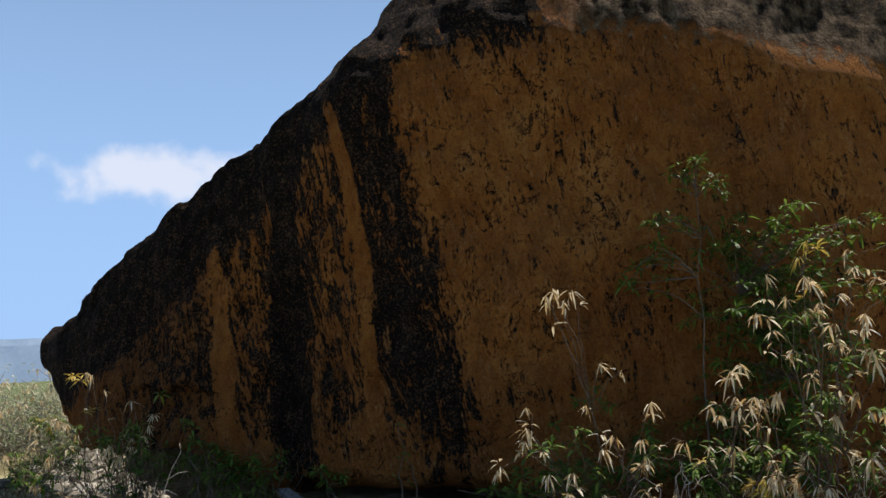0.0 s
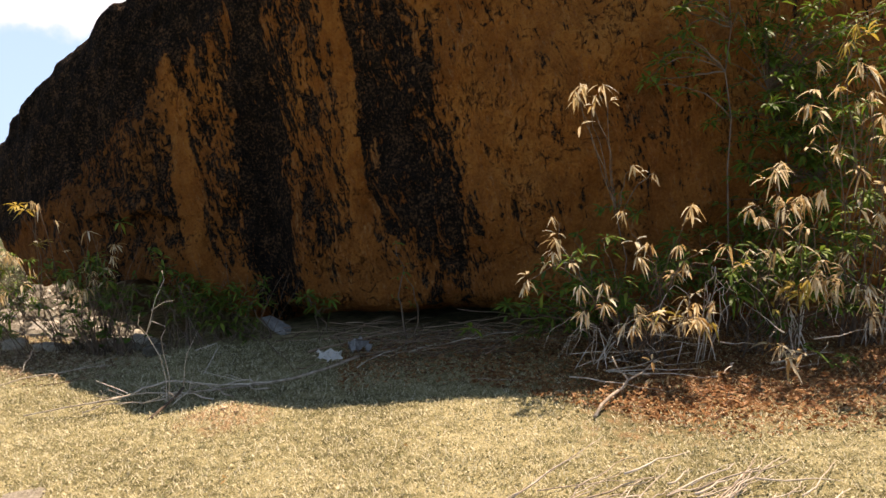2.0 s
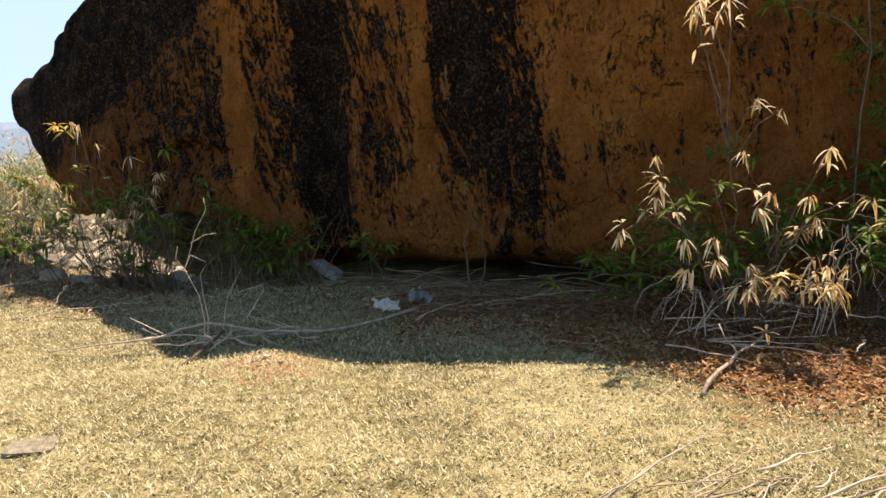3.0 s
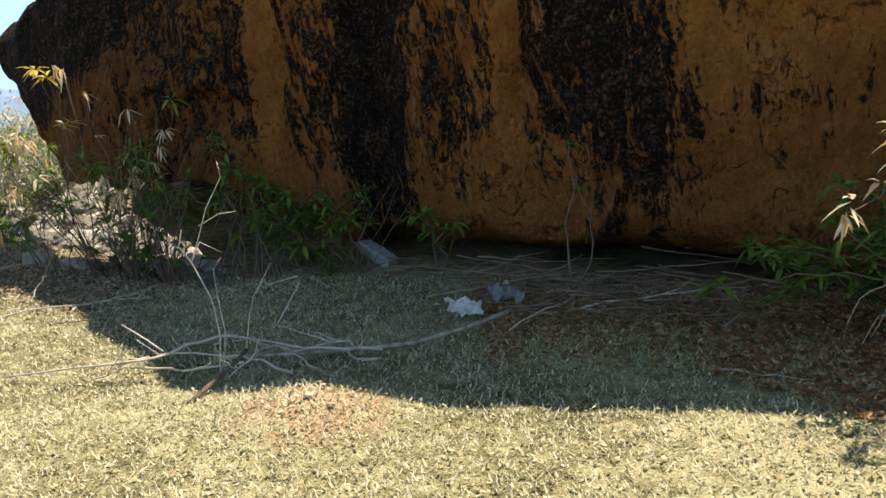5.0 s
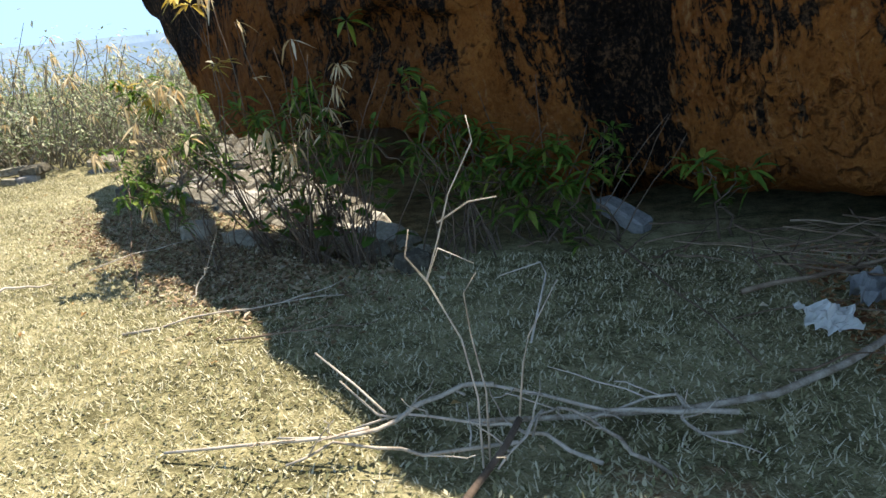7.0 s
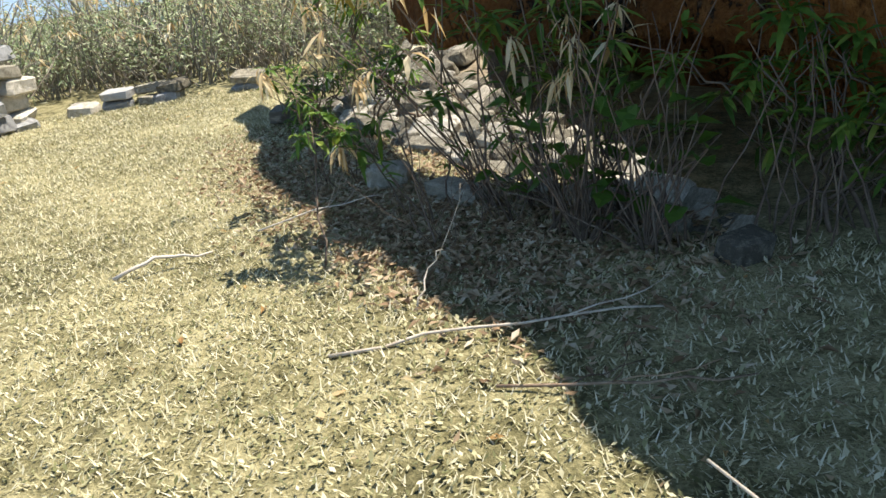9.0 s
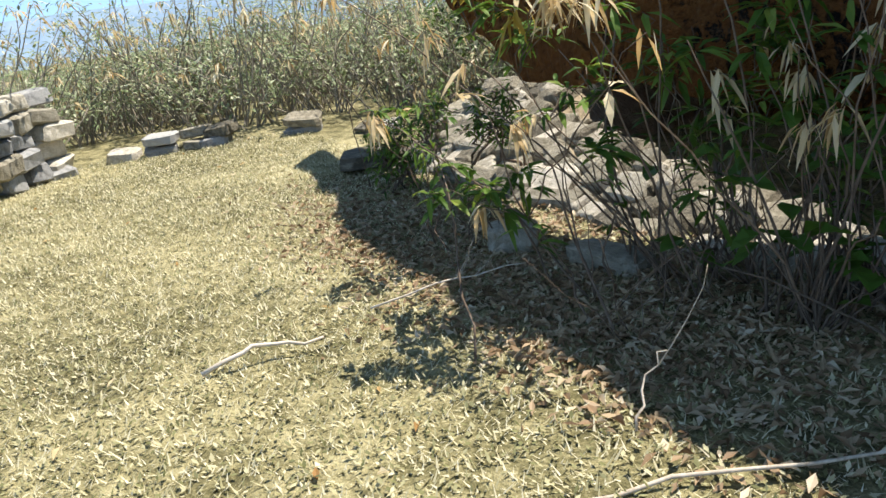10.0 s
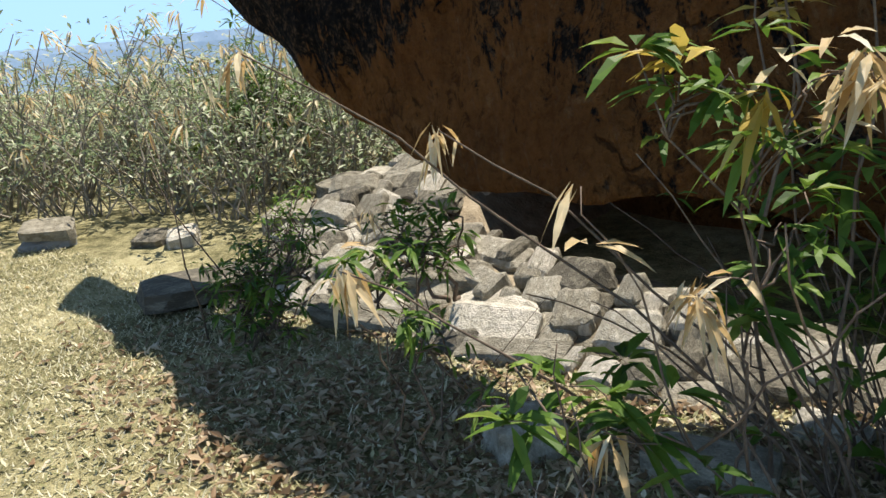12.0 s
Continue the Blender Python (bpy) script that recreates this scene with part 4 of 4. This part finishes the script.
r_s = random.Random(5)
KINDS = [scrub(100 + k) for k in range(5)]
spots = []
for _ in range(4000):
    x, y = r_s.uniform(-16, -1.5), r_s.uniform(7.5, 19)
    inside = x > -7.9 and y < 10.55
    if inside or (x < -7.9 and y < 7.5) or (x > -2.6 and y < 11.5):
        continue
    if all((x - a) ** 2 + (y - b) ** 2 > 0.32 + 0.04 * max(0, b - 12) for a, b in spots):
        spots.append((x, y))
spots = sorted(spots, key=lambda p: (p[0] + 4) ** 2 + (p[1] - 8) ** 2)[:200]
for k, (x, y) in enumerate(spots):
    k_s = r_s.uniform(0.85, 1.35)
    m = pose(x, y, ground_z(x, y), 0, 0, r_s.uniform(0, 360)) @ Matrix.Diagonal((k_s, k_s, k_s * r_s.uniform(0.85, 1.1), 1))
    if k < len(KINDS):
        KINDS[k].matrix_world = m
    else:
        copy_thing(KINDS[k % len(KINDS)], m)


shrub((-4.3, 11.4, -0.1), [(-4.4, 11.4, 0.9), (-4.1, 11.4, 0.8), (-4.3, 11.3, 0.6), (-4.6, 11.4, 0.6), (-3.9, 11.5, 0.6)], [], "bright green bush beyond the stone bank", 45, name="green_bush", group="scrub beyond the wall", extra=60, spread=0.28, leaf=0.09)


# ---- dead wood ----
def stick(parent, pts, r0, r1, material, name="branch"):
    bm = bmesh.new()
    tube(bm, [Vector(p) for p in pts], r0, r1, 6)
    return part(name, bm, material, parent, smooth=True)


def forked(parent, a, b, r0, r1, material, r, forks=2, wobble=0.03, sag=0.0):
    pts = wander(a, b, 7, wobble, sag, r)
    stick(parent, pts, r0, r1, material)
    d = (Vector(b) - Vector(a))
    for _ in range(forks):
        k = r.randint(2, 5)
        e = pts[k] + d.normalized() * r.uniform(0.1, 0.25) + Vector((r.uniform(-0.15, 0.15), r.uniform(-0.15, 0.15), r.uniform(0.0, 0.15)))
        stick(parent, wander(pts[k], e, 4, 0.015, 0, r), r0 * 0.5, r1 * 0.5, material, "twig")


def dead_branch():
    r = random.Random(8)
    ob = thing("fallen_branch", (0, 0, 0), "bleached dead branch with upright forks lying on the turf", "branch")
    stick(ob, wander((-0.66, 4.38, 0.0), (-0.5, 4.72, 0.12), 4, 0.008, 0, r), 0.013, 0.010, STEM)
    for pts in (((-0.60, 4.62, 0.02), (-0.61, 4.70, 0.2), (-0.65, 4.75, 0.36), (-0.74, 4.78, 0.53), (-0.69, 4.78, 0.66), (-0.65, 4.78, 0.78), (-0.57, 4.78, 0.92), (-0.58, 4.78, 0.99)),
                ((-0.58, 4.62, 0.02), (-0.585, 4.70, 0.22), (-0.62, 4.74, 0.38), (-0.63, 4.75, 0.5), (-0.59, 4.75, 0.56)),
                ((-0.50, 4.72, 0.12), (-0.48, 4.75, 0.28), (-0.46, 4.76, 0.36), (-0.37, 4.78, 0.52)),
                ((-0.74, 4.78, 0.53), (-0.70, 4.80, 0.62), (-0.60, 4.80, 0.57)), ((-0.69, 4.78, 0.7), (-0.6, 4.8, 0.75), (-0.52, 4.8, 0.76)),
                ((-0.74, 4.78, 0.53), (-0.80, 4.8, 0.6), (-0.78, 4.8, 0.68))):
        stick(ob, pts, 0.0036, 0.0018, DEADWOOD)
    # long limbs splayed over the turf
    limbs = ([(-1.62, 4.67, 0.03), (-1.29, 4.66, 0.07), (-1.05, 4.66, 0.09), (-0.92, 4.70, 0.10), (-0.82, 4.81, 0.11), (-0.71, 4.93, 0.12), (-0.60, 4.93, 0.12)],
             [(-0.60, 4.93, 0.12), (-0.44, 4.89, 0.10), (-0.26, 4.83, 0.09), (-0.06, 4.83, 0.08), (0.12, 4.86, 0.06)],
             [(-1.27, 4.72, 0.06), (-1.06, 4.68, 0.08), (-0.95, 4.70, 0.10)],
             [(-1.02, 4.78, 0.05), (-0.87, 4.83, 0.07), (-0.70, 4.79, 0.08), (-0.53, 4.75, 0.08), (-0.44, 4.72, 0.07), (-0.27, 4.62, 0.04)],
             [(-1.20, 4.60, 0.03), (-1.07, 4.69, 0.05), (-0.92, 4.66, 0.06), (-0.77, 4.63, 0.06), (-0.50, 4.66, 0.08)],
             [(-0.47, 4.70, 0.08), (-0.41, 4.80, 0.11), (-0.35, 4.79, 0.11), (-0.26, 4.70, 0.10), (-0.19, 4.62, 0.08), (-0.08, 4.57, 0.03)],
             [(-0.30, 4.78, 0.08), (-0.14, 4.89, 0.09), (-0.05, 4.92, 0.08), (0.02, 4.87, 0.05)],
             [(-0.02, 4.94, 0.06), (-0.05, 4.82, 0.06), (0.01, 4.76, 0.05), (0.12, 4.79, 0.04)],
             [(-0.56, 4.60, 0.03), (-0.49, 4.70, 0.07), (-0.44, 4.80, 0.10)])
    for k, pts in enumerate(limbs):
        fine = []
        for p, q in zip(pts, pts[1:]):
            for f in (0.0, 0.5):
                fine.append(Vector(p).lerp(Vector(q), f) + Vector((r.gauss(0, 0.006), r.gauss(0, 0.006), r.gauss(0, 0.004))))
        fine.append(Vector(pts[-1]))
        thick = 0.0085 if k < 2 else 0.0065
        stick(ob, fine, thick * 0.55, thick, DEADWOOD)
        for _ in range(3):
            p = fine[r.randint(1, len(fine) - 2)]
            e = p + Vector((r.gauss(0, 0.10), r.gauss(0, 0.10), r.uniform(0.02, 0.12)))
            stick(ob, wander(p, e, 4, 0.012, 0, r), 0.003, 0.0015, DEADWOOD, "twig")
    for pts in ([(-1.31, 5.23, 0.10), (-1.08, 4.99, 0.09), (-0.93, 4.81, 0.09)], [(-1.17, 5.08, 0.06), (-0.97, 4.85, 0.06), (-0.91, 4.80, 0.08)],
                [(-0.76, 5.05, 0.04), (-0.70, 4.94, 0.08)], [(-0.70, 5.95, 0.12), (-0.52, 6.00, 0.16), (-0.49, 5.90, 0.14), (-0.53, 5.46, 0.02)]):
        stick(ob, pts, 0.0035, 0.0045, DEADWOOD, "twig")
    return ob


dead_branch()
pole = thing("fallen_pole", (0, 0, 0), "long bent dead stick lying on shaded grass", "stick")
stick(pole, [(-0.68, 4.84, 0.04), (-0.36, 4.86, 0.045), (0.0, 4.91, 0.045), (0.25, 5.0, 0.04), (0.5, 5.18, 0.05), (0.76, 5.42, 0.07)], 0.008, 0.014, DEADWOOD)


def loose_stick(a, b, rad, material, seed, label, forks=1, sag=0.02):
    r = random.Random(seed)
    ob = thing("stick", (0, 0, 0), label, "stick", "loose sticks")
    forked(ob, a, b, rad, rad * 0.5, material, r, forks, 0.02, sag)
    return ob


loose_stick((2.25, 3.54, 0.03), (2.95, 4.4, 0.10), 0.013, DEADWOOD, 1, "pale dead stick on leaf litter")
loose_stick((-2.40, 5.64, 0.02), (-1.45, 6.0, 0.04), 0.006, DEADWOOD, 2, "thin curved dead twig on the grass", 1)
loose_stick((-2.23, 5.96, 0.02), (-2.16, 6.08, 0.18), 0.004, DEADWOOD, 3, "thin upright dead twig in the grass", 1)
loose_stick((-3.25, 6.62, 0.02), (-2.72, 6.86, 0.10), 0.0045, DEADWOOD, 4, "bowed pale twig in the grass", 4)
loose_stick((-3.62, 6.1, 0.02), (-3.3, 6.35, 0.04), 0.009, DEADWOOD, 5, "short broken pale stick on the grass", 0)
loose_stick((-2.75, 6.3, 0.0), (-2.95, 6.75, 0.5), 0.005, STEM, 6, "thin leaning dry stalk", 3)
loose_stick((-2.35, 6.5, 0.0), (-2.55, 6.85, 0.45), 0.005, STEM, 7, "thin leaning dry stalk", 3)
loose_stick((-1.85, 5.55, 0.02), (-1.2, 5.66, 0.04), 0.005, BROWNWOOD, 9, "thin dead twig on shaded grass", 3)
loose_stick((-0.21, 6.50, 0.10), (0.25, 5.2, 0.04), 0.005, BROWNWOOD, 10, "long thin dead stem lying on shaded grass", 3, 0.0)
loose_stick((0.75, 5.2, 0.03), (1.30, 5.8, 0.06), 0.005, DEADWOOD, 11, "pale dead stick among brown twigs", 0)
loose_stick((0.9, 5.95, 0.08), (1.9, 5.35, 0.04), 0.007, BROWNWOOD, 12, "crooked dead stick among brown twigs", 1)
loose_stick((1.2, 5.6, 0.03), (2.3, 5.75, 0.10), 0.007, DEADWOOD, 13, "pale dead stick among brown twigs", 1)
loose_stick((0.3, 5.86, 0.04), (1.3, 6.15, 0.12), 0.012, BROWNWOOD, 8, "dead stick on the shaded ground", 2)


def pile(place, size, n, length, material, label, seed, heading, spread=50):
    r = random.Random(seed)
    ob = thing("brush_pile", place, label, "brush pile")
    for k in range(n):
        c = Vector((r.gauss(0, size[0]), r.gauss(0, size[1]), 0.02 + abs(r.gauss(0, size[2]))))
        a = radians(heading + r.gauss(0, spread))
        d = Vector((math.cos(a), math.sin(a), r.gauss(0, 0.12))) * length * r.uniform(0.4, 1.2) / 2
        p, q = c - d, c + d
        p.z, q.z = max(p.z, 0.01), max(q.z, 0.01)
        stick(ob, wander(p, q, 6, 0.016, 0, r), r.uniform(0.003, 0.007), 0.0015, material, "twig")
    return ob


pile((1.45, 5.8, 0), (0.5, 0.30, 0.08), 110, 0.75, BROWNWOOD, "heap of brown dead twigs in the boulder's shade", 1, 10)
pile((0.75, 6.45, 0), (0.45, 0.18, 0.05), 40, 0.5, BROWNWOOD, "thin scatter of dead twigs under the boulder", 2, 0)
pile((2.35, 2.35, 0), (0.42, 0.17, 0.03), 60, 0.6, DEADWOOD, "heap of bleached dead twigs on sunny grass", 3, 25, 20)
pile((2.9, 4.35, 0), (0.6, 0.2, 0.14), 14, 0.6, DEADWOOD, "pale dead twigs tangled under the shrubs", 4, -15)
pile((4.0, 4.2, 0), (0.6, 0.2, 0.16), 14, 0.6, DEADWOOD, "pale dead twigs tangled under the shrubs", 5, -15)

def arching(place, n, seed):
    """Bare pale stems that arch out of the thicket."""
    r = random.Random(seed)
    ob = thing("bare_shrub", place, "leafless shrub of pale arching stems in the thicket", "shrub", "shrubs by the boulder")
    for _ in range(n):
        a = r.uniform(-2.9, 0.2)
        d = Vector((math.cos(a) * 0.7, math.sin(a) * 0.35, 0)) * r.uniform(0.4, 1.0)
        top = r.uniform(0.3, 0.8)
        pts = [Vector((r.gauss(0, 0.1), r.gauss(0, 0.06), -0.02)), d * 0.3 + Vector((0, 0, top * 0.8)), d * 0.7 + Vector((0, 0, top)), d * 1.1 + Vector((0, 0, top * 0.75)), d * 1.4 + Vector((0, 0, top * 0.3))]
        fine = []
        for k in range(4):
            for f in (0.0, 0.33, 0.67):
                fine.append(pts[k].lerp(pts[k + 1], f) + Vector((r.gauss(0, 0.012), r.gauss(0, 0.012), r.gauss(0, 0.012))))
        stick(ob, fine, 0.0045, 0.0015, DEADWOOD, "stem")
    return ob


for k, p in enumerate(((2.7, 4.7, 0), (3.4, 4.6, 0), (4.1, 4.6, 0), (4.8, 4.6, 0))):
    arching(p, 9, 300 + k)

# ---- small things ----
PAPER = simple("white_paper", [(0.3, (0.78, 0.78, 0.74)), (0.7, (0.90, 0.90, 0.86))], 8, 0.8, 0.3, 0.004)
FOIL = simple("grey_plastic", [(0.3, (0.26, 0.27, 0.27)), (0.7, (0.48, 0.49, 0.48))], 14, 0.35, 0.6, 0.01)
CLAY = simple("reddish_clod", [(0.3, (0.40, 0.27, 0.16)), (0.7, (0.66, 0.50, 0.35))], 14, 0.95, 0.6, 0.01, 0.3)


def crumpled(name, place, size, material, label, category, seed, turn=0, tilt=(0, 0)):
    """A torn sheet with ragged outline and folds."""
    r = random.Random(seed)
    bm = bmesh.new()
    n = 12
    grid = []
    for j in range(n + 1):
        row = []
        for i in range(n + 1):
            u, v = i / n - 0.5, j / n - 0.5
            a = math.atan2(v, u)
            edge = 0.72 + 0.28 * noise.noise(Vector((math.cos(a) * 1.4 + seed, math.sin(a) * 1.4, 0)))
            z = 0.16 * noise.noise(Vector((u * 4 + seed, v * 4, 2))) + 0.06 * noise.noise(Vector((u * 11, v * 11, seed)))
            row.append(bm.verts.new((u * size[0] * edge * 1.3, v * size[1] * edge * 1.3, 0.02 + size[2] * (z + 0.12))))
        grid.append(row)
    for j in range(n):
        for i in range(n):
            bm.faces.new((grid[j][i], grid[j][i + 1], grid[j + 1][i + 1], grid[j + 1][i]))
    bmesh.ops.solidify(bm, geom=bm.faces[:], thickness=0.0015)
    ob = link_mesh(name, bm, material)
    ob.matrix_world = pose(*place, *tilt, turn)
    return tagged(ob, label, category)


crumpled("torn_paper", (0.50, 5.48, 0.03), (0.20, 0.16, 0.4), PAPER, "torn scrap of white paper on shaded grass", "paper scrap", 4, 20, (20, 8))
crumpled("plastic_scrap", (0.76, 5.74, 0.02), (0.2, 0.15, 0.5), FOIL, "crumpled grey plastic scrap beside dead twigs", "plastic scrap", 9, 10, (12, 0))


def lone_stone(place, size, turn, tilt, label, meshes, seed):
    r = random.Random(seed)
    ob = lay_stone(None, meshes, place, size, turn, tilt[0], tilt[1], r)
    return tagged(ob, label, "stone", "loose stones")


lone_stone((-0.12, 6.98, 0.08), (0.30, 0.13, 0.09), -30, (10, 26), "pale grey slab of stone leaning at the boulder's foot", GREYS, 1)
lone_stone((-4.16, 8.96, 0.04), (0.70, 0.46, 0.11), 25, (-4, 2), "flat pale slab at the edge of the shadow", STONES, 2)
lone_stone((-2.88, 7.28, 0.04), (0.22, 0.16, 0.13), 15, (0, 5), "rounded brown stone at the foot of the bank", STONES, 3)
lone_stone((-2.45, 7.08, 0.02), (0.34, 0.14, 0.10), -25, (0, 3), "low brown stone at the foot of the bank", STONES, 4)
lone_stone((-1.22, 6.44, 0.04), (0.17, 0.12, 0.11), 40, (6, 0), "pale sunlit stone at the end of the bank", STONES, 5)
lone_stone((-0.97, 3.17, 0.005), (0.22, 0.16, 0.05), 10, (0, 0), "smooth pale stone set in the turf", STONES, 6)
for k, (x, y, s) in enumerate(((-0.12, 4.25, 0.034), (-0.02, 4.18, 0.028), (-0.2, 4.3, 0.02), (0.05, 4.3, 0.018), (-0.08, 4.36, 0.02))):
    ob = lay_stone(None, [stone_mesh("stone", (1, 1, 1), 80 + k, CLAY)], (x, y, ground_z(x, y) + 0.012), (s, s * 0.9, s * 0.45), k * 50, 5, 5)
    ob.name = "clod"
    tagged(ob, "lump of dry reddish earth on the low mound", "clod", "clods on the mound")


# ---- grass and litter ----
def scatter(name, label, material, n, sample, shape, seed):
    """Loose stuff strewn over the ground, one mesh."""
    g = np.random.default_rng(seed)
    verts, faces = [], []
    for k in range(n):
        x, y = sample(g)
        z = ground_z(x, y)
        pts, fs = shape(g)
        b = len(verts)
        verts += [(x + p[0], y + p[1], z + p[2]) for p in pts]
        faces += [tuple(b + i for i in f) for f in fs]
    me = bpy.data.meshes.new(name)
    me.from_pydata(verts, [], faces)
    me.materials.append(material)
    return tagged(new(name, me), label, "grass" if "grass" in name else ("herb" if "cover" in name else "leaf litter"), kind="stuff")


STRAW = leafy("dry_grass_blade", [(0.05, (0.12, 0.13, 0.04)), (0.25, (0.32, 0.30, 0.15)), (0.55, (0.54, 0.49, 0.31)), (1.0, (0.76, 0.72, 0.55))], 0.2)
LITTER = leafy("fallen_leaf", [(0.05, (0.08, 0.03, 0.012)), (0.4, (0.22, 0.095, 0.035)), (0.75, (0.38, 0.20, 0.08)), (1.0, (0.55, 0.42, 0.26))], 0.15)

MOULD = leafy("mouldering_leaf", [(0.05, (0.10, 0.06, 0.03)), (0.4, (0.24, 0.155, 0.085)), (0.75, (0.42, 0.32, 0.20)), (1.0, (0.62, 0.55, 0.42))], 0.15)


def blade(g):
    a, ln = g.uniform(0, 6.283), g.uniform(0.014, 0.038)
    w, up = g.uniform(0.002, 0.0045), g.uniform(0.1, 1.0)
    c, s = math.cos(a), math.sin(a)
    return ((-s * w, c * w, -0.003), (s * w, -c * w, -0.003), (c * ln, s * ln, ln * up)), ((0, 1, 2),)


def fallen(g):
    a, ln = g.uniform(0, 6.283), g.uniform(0.010, 0.030)
    c, s, w = math.cos(a) * ln, math.sin(a) * ln, g.uniform(0.25, 0.5)
    h = g.uniform(0.004, 0.02)
    t = g.uniform(-0.01, 0.02)
    return ((-c, -s, h), (-s * w, c * w, h + t), (c, s, h + g.uniform(-0.003, 0.02)), (s * w, -c * w, h + t)), ((0, 1, 2), (0, 2, 3))


def turf_spot(g):
    while True:
        x, y = g.uniform(-7.3, 4.6), 1.2 + 8.9 * g.uniform(0, 1) ** 1.15
        if y < 6.6 - max(0, x) * 0.2 or (x < -1.4 and y < 6.9 - (x + 1.45) * 0.8):
            keep = 0.35 if (x > 2.3 and y > 3.4) else 1.0
            if g.uniform() < keep:
                return x, y


def right_spot(g):
    while True:
        x, y = g.uniform(1.6, 6.6), g.normal(4.1, 0.75)
        if 2.9 < y < 6.0 and y > 3.0 + max(0, 2.9 - x) * 1.2:
            return x, y


def left_spot(g):
    while True:
        x, y = g.normal(-2.4, 0.65), g.normal(6.6, 0.5)
        if y < 7.0 - (x + 1.45) * 0.75 and x < -1.0 and x + y > 3.75 + g.normal(0, 0.15):
            return x, y


scatter("grass", "short dry yellow-green grass blades", STRAW, 270000, turf_spot, blade, 1)
scatter("leaf_litter", "brown fallen leaves under the shrubs", LITTER, 14000, right_spot, fallen, 2)
scatter("leaf_litter", "brown fallen leaves in the boulder's shade", MOULD, 4200, left_spot, fallen, 3)
def edge_spot(g):
    while True:
        x, y = g.normal(-3.5, 0.7), g.normal(7.4, 0.7)
        if y < 7.0 - (x + 1.45) * 0.75 and x + y > 3.45 + g.normal(0, 0.2):
            return x, y


scatter("leaf_litter", "small brown fallen leaves before the stone bank", MOULD, 3000, edge_spot, fallen, 5)
scatter("leaf_litter", "scattered pale fallen leaves on the turf", DRY, 420, turf_spot, fallen, 4)


HERB = leafy("creeping_herb", [(0.05, (0.06, 0.065, 0.022)), (0.35, (0.20, 0.20, 0.085)), (0.65, (0.42, 0.39, 0.22)), (1.0, (0.72, 0.66, 0.47))], 0.2)


def herb(g):
    """A small cupped leaf of the creeping ground cover."""
    a, ln, w = g.uniform(0, 6.283), g.uniform(0.006, 0.013), g.uniform(0.35, 0.6)
    c, s = math.cos(a) * ln, math.sin(a) * ln
    h, t = g.uniform(0.006, 0.026), g.uniform(-0.008, 0.012)
    return ((-c, -s, h - t), (-s * w, c * w, h), (c, s, h + t), (s * w, -c * w, h)), ((0, 1, 3), (1, 2, 3))


def shade_spot(g):
    while True:
        x, y = g.uniform(0.6, 4.2), g.normal(5.6, 0.5)
        if 4.6 < y < 6.5 - max(0, x - 1) * 0.1:
            return x, y


scatter("ground_cover", "creeping herb with small cupped leaves among the turf", HERB, 90000, turf_spot, herb, 8)
scatter("leaf_litter", "brown fallen leaves among dead twigs under the boulder", LITTER, 7000, shade_spot, fallen, 9)
